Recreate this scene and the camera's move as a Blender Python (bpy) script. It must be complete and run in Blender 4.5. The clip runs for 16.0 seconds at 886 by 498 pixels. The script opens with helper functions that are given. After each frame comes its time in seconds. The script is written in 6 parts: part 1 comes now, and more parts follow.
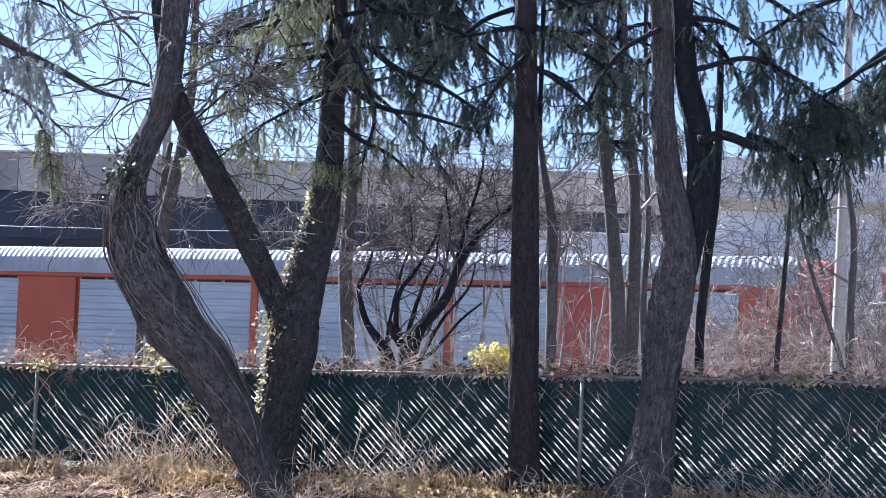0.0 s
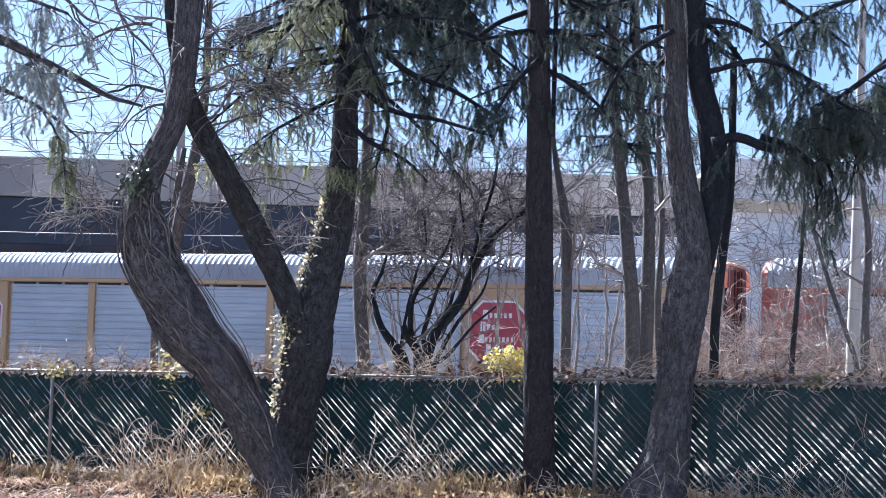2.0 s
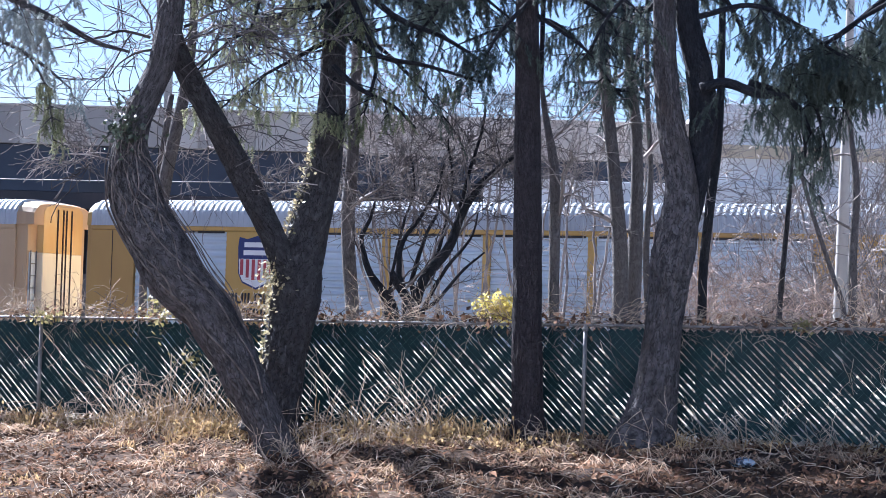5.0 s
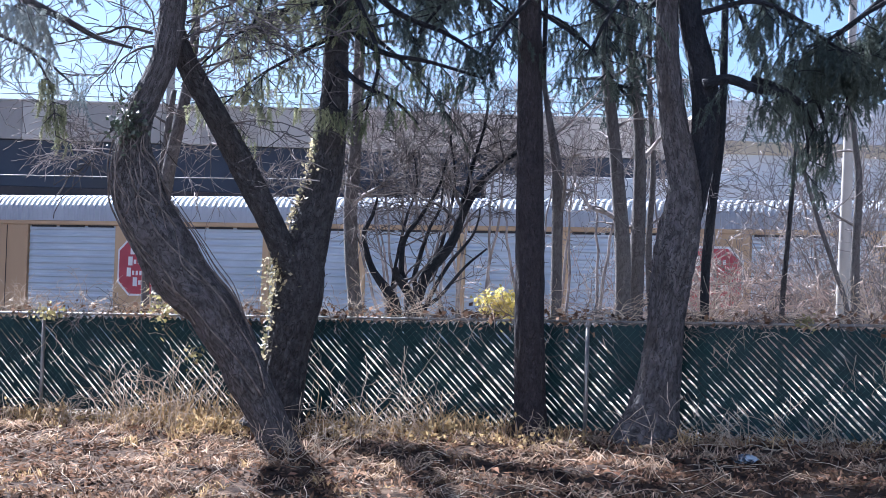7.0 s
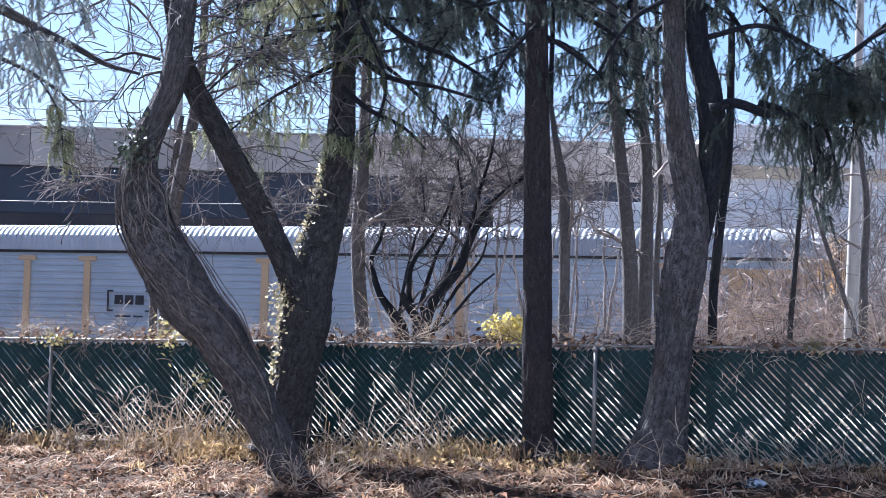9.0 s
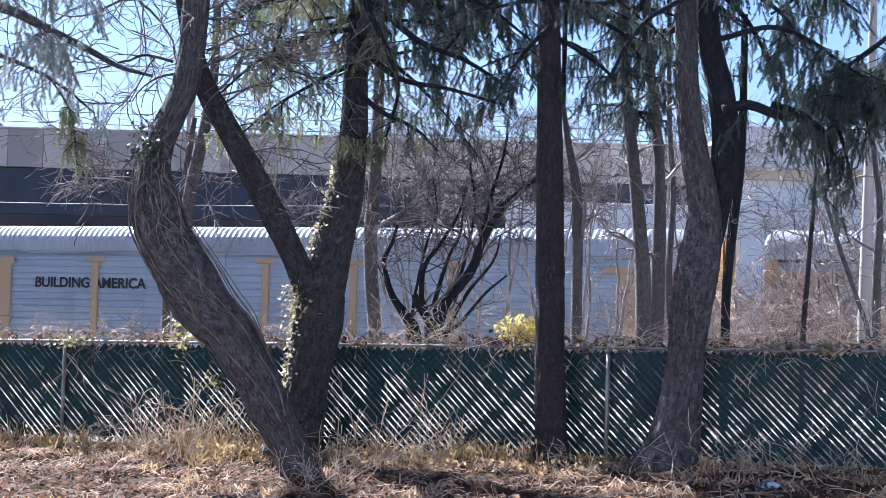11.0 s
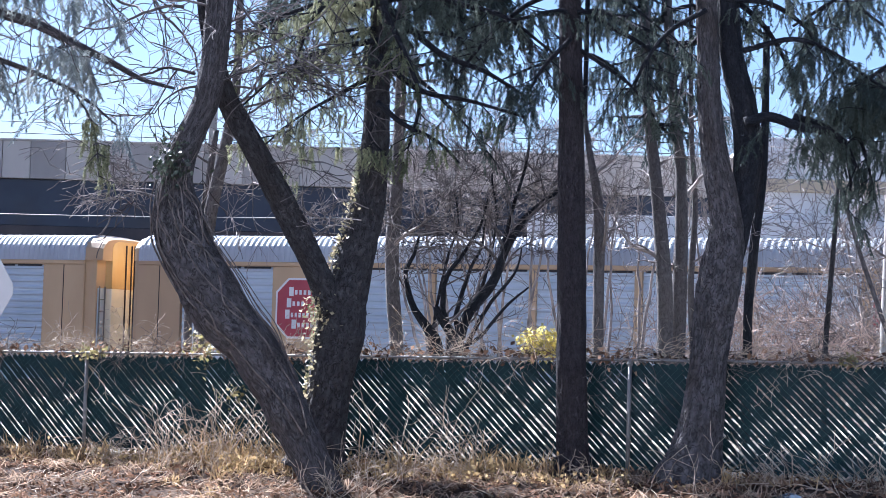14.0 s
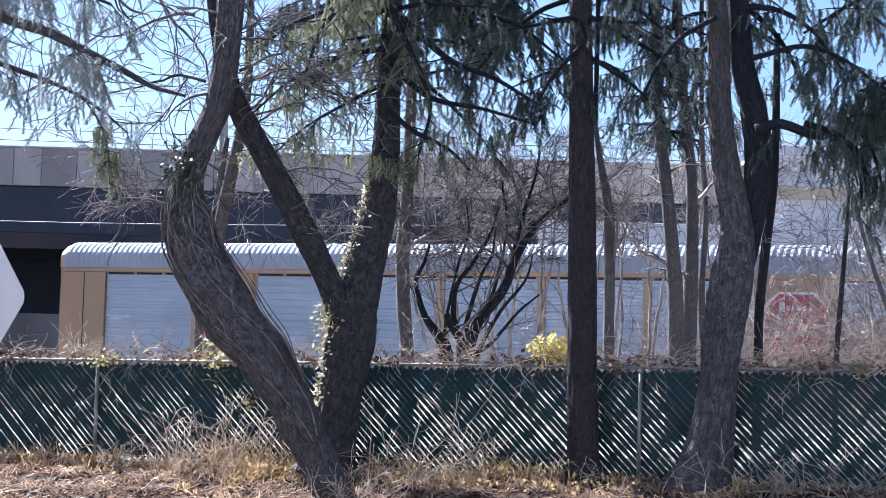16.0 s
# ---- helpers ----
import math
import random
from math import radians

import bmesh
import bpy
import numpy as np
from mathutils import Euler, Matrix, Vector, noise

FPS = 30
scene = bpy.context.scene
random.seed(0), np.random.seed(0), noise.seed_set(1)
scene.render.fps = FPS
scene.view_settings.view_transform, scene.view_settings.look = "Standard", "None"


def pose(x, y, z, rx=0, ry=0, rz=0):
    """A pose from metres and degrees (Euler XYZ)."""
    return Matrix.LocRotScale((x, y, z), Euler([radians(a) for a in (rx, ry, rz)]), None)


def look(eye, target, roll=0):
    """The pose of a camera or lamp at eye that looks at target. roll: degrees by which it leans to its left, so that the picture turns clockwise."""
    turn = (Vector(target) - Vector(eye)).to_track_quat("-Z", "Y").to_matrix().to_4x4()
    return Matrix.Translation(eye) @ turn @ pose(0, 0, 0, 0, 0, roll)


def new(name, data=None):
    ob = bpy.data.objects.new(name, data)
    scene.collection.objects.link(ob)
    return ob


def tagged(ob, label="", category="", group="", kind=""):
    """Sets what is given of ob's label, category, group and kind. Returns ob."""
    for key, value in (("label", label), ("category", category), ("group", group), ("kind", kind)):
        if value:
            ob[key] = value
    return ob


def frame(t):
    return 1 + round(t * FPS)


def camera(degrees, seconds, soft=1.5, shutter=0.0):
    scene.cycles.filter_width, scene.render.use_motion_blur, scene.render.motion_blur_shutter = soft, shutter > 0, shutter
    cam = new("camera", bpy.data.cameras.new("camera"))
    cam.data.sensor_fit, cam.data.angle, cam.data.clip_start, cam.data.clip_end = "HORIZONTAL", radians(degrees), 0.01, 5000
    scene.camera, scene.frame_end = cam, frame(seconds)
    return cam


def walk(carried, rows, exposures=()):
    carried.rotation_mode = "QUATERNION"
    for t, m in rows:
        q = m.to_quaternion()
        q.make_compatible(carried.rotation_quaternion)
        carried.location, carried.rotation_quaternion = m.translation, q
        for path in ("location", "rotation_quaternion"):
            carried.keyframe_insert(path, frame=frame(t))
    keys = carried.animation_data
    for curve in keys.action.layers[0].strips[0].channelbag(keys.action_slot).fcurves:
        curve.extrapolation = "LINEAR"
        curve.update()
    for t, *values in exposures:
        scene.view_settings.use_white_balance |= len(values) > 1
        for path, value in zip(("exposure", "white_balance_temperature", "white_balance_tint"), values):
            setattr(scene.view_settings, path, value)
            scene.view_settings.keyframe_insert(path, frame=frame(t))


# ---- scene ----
cam = camera(26.73, 16.0, soft=0.7)
PATH = [
    (0, pose(0, 0, 1.5, 93.559, -2.163, -0.233)),
    (0.5, pose(0, 0, 1.5, 93.620, -2.192, -0.092)),
    (1, pose(0, 0, 1.5, 93.673, -2.173, 0.012)),
    (1.5, pose(0, 0, 1.5, 93.691, -2.015, 0.134)),
    (2, pose(0, 0, 1.5, 93.659, -1.866, 0.217)),
    (2.5, pose(0, 0, 1.5, 93.486, -1.750, 0.264)),
    (3, pose(0, 0, 1.5, 93.187, -1.696, 0.205)),
    (3.5, pose(0, 0, 1.5, 92.767, -1.672, 0.080)),
    (4, pose(0, 0, 1.5, 92.400, -1.685, -0.053)),
    (4.5, pose(0, 0, 1.5, 92.129, -1.754, -0.139)),
    (7, pose(0, 0, 1.5, 91.893, -1.799, -0.059)),
    (7.5, pose(0, 0, 1.5, 92.097, -1.743, 0.025)),
    (8, pose(0, 0, 1.5, 92.340, -1.687, 0.100)),
    (8.5, pose(0, 0, 1.5, 92.521, -1.660, 0.142)),
    (9, pose(0, 0, 1.5, 92.649, -1.651, 0.177)),
    (11.5, pose(0, 0, 1.5, 92.694, -1.638, 0.679)),
    (12, pose(0, 0, 1.5, 92.645, -1.624, 0.788)),
    (12.5, pose(0, 0, 1.5, 92.658, -1.647, 0.889)),
    (13, pose(0, 0, 1.5, 92.731, -1.662, 0.994)),
    (13.5, pose(0, 0, 1.5, 92.862, -1.673, 1.119)),
    (14, pose(0, 0, 1.5, 93.048, -1.707, 1.221)),
    (14.5, pose(0, 0, 1.5, 93.196, -1.770, 1.301)),
    (15, pose(0, 0, 1.5, 93.297, -1.848, 1.348)),
    (15.5, pose(0, 0, 1.5, 93.313, -1.809, 1.407)),
    (16, pose(0, 0, 1.5, 93.263, -1.714, 1.545)),
]
walk(cam, PATH, exposures=[(0.0, 2.48, 4900, 17), (16.0, 2.48, 4900, 17)])

# ---- world, sun ----
SUN_AZ, SUN_EL = radians(-40), radians(43)      # azimuth from +y towards +x
world = bpy.data.worlds.new("sky")
scene.world = world
world.use_nodes = True
nt = world.node_tree
nt.nodes.clear()
sky = nt.nodes.new("ShaderNodeTexSky")
sky.sky_type, sky.sun_disc = "NISHITA", False
sky.sun_elevation, sky.sun_rotation = SUN_EL, SUN_AZ
sky.air_density, sky.dust_density, sky.ozone_density = 1.0, 0.8, 1.0
bg = nt.nodes.new("ShaderNodeBackground")
bg.inputs["Strength"].default_value = 0.0248
wo = nt.nodes.new("ShaderNodeOutputWorld")
nt.links.new(sky.outputs[0], bg.inputs[0])
nt.links.new(bg.outputs[0], wo.inputs[0])
sun_data = bpy.data.lights.new("sun", "SUN")
sun_data.energy, sun_data.angle, sun_data.color = 5.0, radians(0.6), (1.0, 0.89, 0.73)
sun = new("sun", sun_data)
to_sun = Vector((math.sin(SUN_AZ) * math.cos(SUN_EL), math.cos(SUN_AZ) * math.cos(SUN_EL), math.sin(SUN_EL)))
sun.matrix_world = look(to_sun * 60, (0, 0, 0))


# ---- materials ----
def material(name, base, second=None, scale=8.0, rough=0.7, metal=0.0, bump=0.0, stretch=(1, 1, 1), third=None, stain=0.23, fissure=0.0,
             fine=60.0, translucent=0.0, per_piece=0.0, detail=6.0, space="Object", spec=0.5, depth=0.02, hard=(0.35, 0.68)):
    """A node material: two noises mix base and second colour, a third colour stains it, fine noise makes the relief."""
    m = bpy.data.materials.new(name)
    m.use_nodes = True
    t = m.node_tree
    n, l = t.nodes, t.links
    bsdf = n["Principled BSDF"]
    co = n.new("ShaderNodeTexCoord")
    mp = n.new("ShaderNodeMapping")
    mp.inputs["Scale"].default_value = stretch
    l.new(co.outputs[space], mp.inputs[0])
    big = n.new("ShaderNodeTexNoise")
    big.inputs["Scale"].default_value, big.inputs["Detail"].default_value = scale, detail
    l.new(mp.outputs[0], big.inputs["Vector"])
    ramp = n.new("ShaderNodeValToRGB")
    ramp.color_ramp.elements[0].position, ramp.color_ramp.elements[1].position = hard
    ramp.color_ramp.elements[0].color = (*base, 1)
    ramp.color_ramp.elements[1].color = (*(second or base), 1)
    l.new(big.outputs["Fac"], ramp.inputs[0])
    colour = ramp.outputs[0]
    if third:
        st = n.new("ShaderNodeTexNoise")
        st.inputs["Scale"].default_value, st.inputs["Detail"].default_value = scale * stain, 8
        l.new(mp.outputs[0], st.inputs["Vector"])
        sr = n.new("ShaderNodeValToRGB")
        sr.color_ramp.elements[0].position, sr.color_ramp.elements[1].position = 0.52, 0.66
        l.new(st.outputs["Fac"], sr.inputs[0])
        mx = n.new("ShaderNodeMix")
        mx.data_type = "RGBA"
        l.new(sr.outputs[0], mx.inputs[0])
        l.new(colour, mx.inputs[6])
        mx.inputs[7].default_value = (*third, 1)
        colour = mx.outputs[2]
    crack = None
    if fissure:
        cn = n.new("ShaderNodeTexNoise")
        cn.inputs["Scale"].default_value, cn.inputs["Detail"].default_value, cn.inputs["Distortion"].default_value = fissure, 5, 0.9
        l.new(mp.outputs[0], cn.inputs["Vector"])
        away = n.new("ShaderNodeMath")
        away.operation = "SUBTRACT"
        away.inputs[1].default_value = 0.5
        l.new(cn.outputs["Fac"], away.inputs[0])
        size = n.new("ShaderNodeMath")
        size.operation = "ABSOLUTE"
        l.new(away.outputs[0], size.inputs[0])
        crack = n.new("ShaderNodeMapRange")
        crack.inputs["From Max"].default_value = 0.04
        l.new(size.outputs[0], crack.inputs[0])
        cm = n.new("ShaderNodeMix")
        cm.data_type = "RGBA"
        l.new(crack.outputs[0], cm.inputs[0])
        cm.inputs[6].default_value = (*[c * 0.72 for c in base], 1)
        l.new(colour, cm.inputs[7])
        colour = cm.outputs[2]
    if per_piece:
        info = n.new("ShaderNodeNewGeometry")
        hv = n.new("ShaderNodeHueSaturation")
        mr = n.new("ShaderNodeMapRange")
        mr.inputs["To Min"].default_value, mr.inputs["To Max"].default_value = 1 - per_piece, 1 + per_piece
        l.new(info.outputs["Random Per Island"], mr.inputs[0])
        l.new(mr.outputs[0], hv.inputs["Value"])
        l.new(colour, hv.inputs["Color"])
        colour = hv.outputs[0]
    l.new(colour, bsdf.inputs["Base Color"])
    bsdf.inputs["Metallic"].default_value = metal
    bsdf.inputs["Specular IOR Level"].default_value = spec
    rr = n.new("ShaderNodeMapRange")
    rr.inputs["To Min"].default_value, rr.inputs["To Max"].default_value = max(0.03, rough - 0.12), min(1, rough + 0.12)
    l.new(big.outputs["Fac"], rr.inputs[0])
    l.new(rr.outputs[0], bsdf.inputs["Roughness"])
    if bump:
        fn = n.new("ShaderNodeTexNoise")
        fn.inputs["Scale"].default_value, fn.inputs["Detail"].default_value = fine, 5
        l.new(mp.outputs[0], fn.inputs["Vector"])
        bp = n.new("ShaderNodeBump")
        bp.inputs["Strength"].default_value, bp.inputs["Distance"].default_value = bump, depth
        l.new(fn.outputs["Fac"], bp.inputs["Height"])
        if crack:
            cb = n.new("ShaderNodeBump")
            cb.inputs["Strength"].default_value, cb.inputs["Distance"].default_value = 0.7, 0.009
            l.new(crack.outputs[0], cb.inputs["Height"])
            l.new(cb.outputs[0], bp.inputs["Normal"])
        l.new(bp.outputs[0], bsdf.inputs["Normal"])
    if translucent:
        tr = n.new("ShaderNodeBsdfTranslucent")
        l.new(colour, tr.inputs[0])
        ms = n.new("ShaderNodeMixShader")
        ms.inputs[0].default_value = translucent
        l.new(bsdf.outputs[0], ms.inputs[1])
        l.new(tr.outputs[0], ms.inputs[2])
        l.new(ms.outputs[0], n["Material Output"].inputs[0])
    return m


BARK = material("bark_grey_brown", (0.05, 0.046, 0.048), (0.155, 0.146, 0.147), 26, 0.95, bump=1.0, stretch=(1, 0.34, 1), third=(0.08, 0.069, 0.065), fine=46, depth=0.09, hard=(0.28, 0.74), space="UV", fissure=30, stain=0.14, spec=0.2, detail=10)
BARK_MID = material("bark_brown", (0.027, 0.026, 0.028), (0.088, 0.084, 0.086), 24, 0.95, bump=1.0, stretch=(1, 0.38, 1), third=(0.052, 0.046, 0.043), fine=46, depth=0.09, hard=(0.28, 0.74), space="UV", fissure=31, stain=0.16, spec=0.2, detail=10)
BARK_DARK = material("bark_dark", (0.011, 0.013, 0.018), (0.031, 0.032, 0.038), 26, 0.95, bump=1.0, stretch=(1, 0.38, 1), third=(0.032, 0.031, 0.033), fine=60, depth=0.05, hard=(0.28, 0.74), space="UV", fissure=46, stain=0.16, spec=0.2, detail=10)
BARK_RED = material("bark_red_brown", (0.023, 0.020, 0.023), (0.056, 0.048, 0.051), 26, 0.95, bump=1.0, stretch=(1, 0.38, 1), third=(0.044, 0.037, 0.037), fine=60, depth=0.05, hard=(0.28, 0.74), space="UV", fissure=46, stain=0.16, spec=0.2, detail=10)
TWIG = material("bare_twigs", (0.125, 0.11, 0.103), (0.32, 0.285, 0.265), 5, 0.9, per_piece=0.45, spec=0.2)
TWIG_DARK = material("dark_bare_twigs", (0.055, 0.049, 0.048), (0.16, 0.142, 0.136), 5, 0.9, per_piece=0.45, spec=0.2)
TWIG_PALE = material("pale_dead_stems", (0.36, 0.28, 0.2), (0.6, 0.5, 0.38), 6, 0.8, per_piece=0.35, translucent=0.15)
BARK_GREY = material("bark_pale_grey", (0.088, 0.081, 0.08), (0.172, 0.158, 0.154), 34, 0.95, bump=1.0, stretch=(1, 0.45, 1), third=(0.12, 0.11, 0.105), fine=75, depth=0.03, hard=(0.28, 0.76), space="UV", fissure=32, stain=0.14, spec=0.2, detail=9)
VINE = material("vine_bark", (0.075, 0.064, 0.058), (0.19, 0.165, 0.148), 12, 0.9, bump=0.6, fine=50, spec=0.2)
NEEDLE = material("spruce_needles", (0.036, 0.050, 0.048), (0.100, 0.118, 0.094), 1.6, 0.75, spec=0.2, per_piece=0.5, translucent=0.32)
# a brighter, yellower copy of the needles, with sunlight put into the colour
NEEDLE_SUNLIT = material("sunlit_tint_needles", (0.075, 0.092, 0.055), (0.19, 0.20, 0.115), 1.8, 0.7, spec=0.2, per_piece=0.5, translucent=0.4)
NEEDLE_GREY = material("grey_green_needles", (0.17, 0.195, 0.19), (0.33, 0.355, 0.33), 2.0, 0.6, per_piece=0.35, translucent=0.3)
NEEDLE_PALE = material("yellowing_needles", (0.16, 0.175, 0.10), (0.32, 0.32, 0.19), 2.2, 0.6, per_piece=0.45, translucent=0.45, spec=0.2)
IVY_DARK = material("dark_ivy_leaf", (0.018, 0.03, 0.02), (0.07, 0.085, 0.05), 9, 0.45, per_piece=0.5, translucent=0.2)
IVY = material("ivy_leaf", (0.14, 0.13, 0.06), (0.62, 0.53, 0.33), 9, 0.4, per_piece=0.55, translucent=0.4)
YELLOW_LEAF = material("yellow_green_leaf", (0.46, 0.40, 0.08), (0.82, 0.70, 0.24), 8, 0.5, per_piece=0.4, translucent=0.55)
BRUSH = material("pinkish_dead_brush", (0.24, 0.18, 0.15), (0.50, 0.40, 0.335), 5, 0.9, per_piece=0.5, translucent=0.12, spec=0.15)
GRASS = material("dry_grass", (0.26, 0.17, 0.085), (0.62, 0.45, 0.23), 3, 0.8, per_piece=0.4, translucent=0.35, spec=0.15)
LITTER = material("dead_leaves", (0.038, 0.023, 0.017), (0.34, 0.215, 0.135), 4, 0.95, per_piece=0.65, translucent=0.2, spec=0.04)
STRAW = material("bright_gap_straw", (0.5, 0.45, 0.37), (0.70, 0.65, 0.56), 5, 0.8, per_piece=0.3, translucent=0.45)
LITTER_RED = material("reddish_leaves", (0.09, 0.045, 0.03), (0.36, 0.22, 0.14), 5, 0.9, per_piece=0.55, translucent=0.25, spec=0.05)
YELLOW_DRY = material("dry_yellow_leaf", (0.24, 0.165, 0.075), (0.56, 0.42, 0.21), 8, 0.8, per_piece=0.55, translucent=0.35, spec=0.1)
STRAW_DULL = material("weathered_straw", (0.22, 0.15, 0.105), (0.60, 0.45, 0.31), 5, 0.9, per_piece=0.5, translucent=0.3, spec=0.1)
SOIL = material("leaf_mould_soil", (0.018, 0.012, 0.010), (0.085, 0.058, 0.040), 7, 0.97, bump=1.0, third=(0.11, 0.075, 0.05), fine=25, spec=0.05)
SLAT = material("green_slat", (0.002, 0.015, 0.018), (0.004, 0.025, 0.028), 3, 0.6, per_piece=0.25, spec=0.25)
WIRE = material("green_wire", (0.01, 0.05, 0.045), (0.03, 0.08, 0.07), 6, 0.45)
GALV = material("galvanised_steel", (0.15, 0.15, 0.145), (0.25, 0.245, 0.235), 8, 0.55, 0.5, bump=0.1, third=(0.26, 0.23, 0.2))
POLE = material("painted_pole", (0.30, 0.28, 0.26), (0.38, 0.355, 0.325), 3, 0.6, bump=0.1, third=(0.36, 0.33, 0.3))
END_ORANGE = material("end_door_orange", (0.60, 0.38, 0.12), (0.70, 0.52, 0.24), 1.3, 0.65, third=(0.50, 0.30, 0.11), stretch=(1, 1, 0.4))
CONCRETE = material("concrete", (0.36, 0.325, 0.295), (0.45, 0.41, 0.375), 0.5, 0.9, bump=0.3, stretch=(1, 1, 0.3), third=(0.34, 0.31, 0.285), fine=12)
CONCRETE_LIGHT = material("pale_concrete", (0.43, 0.39, 0.35), (0.52, 0.475, 0.43), 0.5, 0.9, bump=0.3, stretch=(1, 1, 0.3), third=(0.32, 0.3, 0.28), fine=12)
CONCRETE_DARK = material("weathered_concrete", (0.29, 0.262, 0.243), (0.36, 0.33, 0.305), 0.5, 0.9, bump=0.3, stretch=(1, 1, 0.3), third=(0.27, 0.25, 0.235), fine=12)
RUSTED = material("rusted_flange", (0.04, 0.034, 0.038), (0.075, 0.06, 0.058), 0.7, 0.8, third=(0.03, 0.03, 0.036), stretch=(1, 1, 0.4))
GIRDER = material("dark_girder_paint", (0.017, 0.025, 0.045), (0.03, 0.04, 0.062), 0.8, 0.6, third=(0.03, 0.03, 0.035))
ASPHALT = material("asphalt", (0.045, 0.045, 0.045), (0.07, 0.07, 0.068), 4, 0.9, bump=0.3)
BALLAST = material("ballast", (0.16, 0.15, 0.14), (0.3, 0.28, 0.26), 9, 0.95, bump=1.0, fine=18)
RAIL = material("rail_steel", (0.13, 0.08, 0.06), (0.22, 0.15, 0.11), 6, 0.6, 0.5)
CONCRETE_OLD = material("weathered_brown_concrete", (0.15, 0.13, 0.118), (0.22, 0.195, 0.178), 0.8, 0.9, bump=0.2, third=(0.12, 0.098, 0.085), stretch=(1, 1, 0.4))
WALL_PALE = material("pale_wall_paint", (0.62, 0.62, 0.62), (0.72, 0.71, 0.7), 0.4, 0.85, bump=0.1, third=(0.55, 0.54, 0.52))
# pale so that the unseen added wall throws light forward
BOUNCE_FACADE = material("pale_grey_blue_bounce_wall", (0.50, 0.54, 0.60), (0.58, 0.61, 0.66), 0.6, 0.9, bump=0.1, third=(0.46, 0.49, 0.54))
WALL_TAN = material("tan_band", (0.52, 0.42, 0.28), (0.6, 0.5, 0.35), 0.7, 0.85)
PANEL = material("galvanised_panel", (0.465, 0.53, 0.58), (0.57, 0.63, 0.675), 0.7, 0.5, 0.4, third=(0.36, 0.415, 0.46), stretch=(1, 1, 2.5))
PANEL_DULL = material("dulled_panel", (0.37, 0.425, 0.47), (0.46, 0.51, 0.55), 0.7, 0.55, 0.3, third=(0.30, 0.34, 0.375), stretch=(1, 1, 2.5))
ROOF = material("galvanised_roof", (0.39, 0.41, 0.43), (0.455, 0.475, 0.49), 0.8, 0.55, 0.1, third=(0.345, 0.36, 0.375), spec=0.3)
YELLOW = material("freight_yellow", (0.50, 0.345, 0.185), (0.57, 0.405, 0.225), 0.9, 0.6, third=(0.44, 0.30, 0.165), stretch=(1, 1, 0.4))
BRIGHT_YELLOW = material("fresh_yellow", (0.46, 0.28, 0.06), (0.52, 0.33, 0.085), 0.9, 0.55, third=(0.42, 0.25, 0.07), stretch=(1, 1, 0.4))
RUSTY_OCHRE = material("rusty_ochre", (0.30, 0.19, 0.13), (0.40, 0.27, 0.175), 1.4, 0.7, third=(0.20, 0.11, 0.075), stretch=(1, 1, 0.3))
ORANGE = material("freight_orange", (0.43, 0.10, 0.05), (0.5, 0.125, 0.06), 0.9, 0.6, third=(0.42, 0.1, 0.06), stretch=(1, 1, 0.4))
CREAM = material("worn_cream_door", (0.76, 0.68, 0.48), (0.84, 0.76, 0.57), 1.2, 0.6, third=(0.66, 0.54, 0.35), stretch=(1, 1, 0.3))
SIGN_RED = material("sign_red", (0.36, 0.045, 0.06), (0.42, 0.065, 0.08), 2, 0.5)
SIGN_WHITE = material("sign_white", (0.75, 0.73, 0.7), (0.8, 0.78, 0.75), 2, 0.5)
SIGN_NAVY = material("sign_navy", (0.02, 0.03, 0.12), (0.03, 0.04, 0.15), 2, 0.5)
BLACK = material("black_paint", (0.015, 0.015, 0.016), (0.03, 0.03, 0.03), 3, 0.6)
SIGN_BACK = material("aluminium_sign_back", (0.47, 0.46, 0.435), (0.53, 0.52, 0.495), 1.5, 0.6, 0.0, third=(0.43, 0.42, 0.40))
GRAFFITI = material("faded_spray_paint", (0.08, 0.085, 0.11), (0.16, 0.17, 0.2), 3, 0.7)
CAR_PAINT = material("dark_vehicle_paint", (0.02, 0.022, 0.028), (0.03, 0.032, 0.04), 2, 0.3)
GLASS = material("vehicle_glass", (0.10, 0.14, 0.16), (0.12, 0.16, 0.18), 2, 0.1)
RUBBER = material("rubber", (0.02, 0.02, 0.02), (0.035, 0.035, 0.035), 6, 0.8)
BLUE_PLASTIC = material("blue_plastic", (0.015, 0.022, 0.035), (0.36, 0.43, 0.5), 16, 0.45, hard=(0.46, 0.58))


# ---- building blocks ----
def thing(name, label, category, group="", kind="", at=(0, 0, 0), turn=0.0):
    ob = new(name)
    ob.matrix_world = pose(*at, 0, 0, turn)
    return tagged(ob, label, category, group, kind)


def mesh_of(name, verts, faces, mat, smooth=False):
    me = bpy.data.meshes.new(name)
    me.from_pydata([tuple(v) for v in verts], [], faces)
    me.materials.append(mat)
    if smooth:
        me.polygons.foreach_set("use_smooth", [True] * len(me.polygons))
    me.update()
    return me


def quads_mesh(name, verts, mat, smooth=False):
    """Every four vertices (rows of a numpy array) make one face."""
    n = len(verts) // 4
    me = bpy.data.meshes.new(name)
    me.vertices.add(4 * n)
    me.vertices.foreach_set("co", np.asarray(verts, np.float32).ravel())
    me.loops.add(4 * n)
    me.loops.foreach_set("vertex_index", np.arange(4 * n, dtype=np.int32))
    me.polygons.add(n)
    me.polygons.foreach_set("loop_start", np.arange(0, 4 * n, 4, dtype=np.int32))
    me.materials.append(mat)
    me.update(calc_edges=True)
    return me


def child(name, me, parent, label="", kind=""):
    ob = new(name, me)
    ob.parent = parent
    return tagged(ob, label, kind=kind)


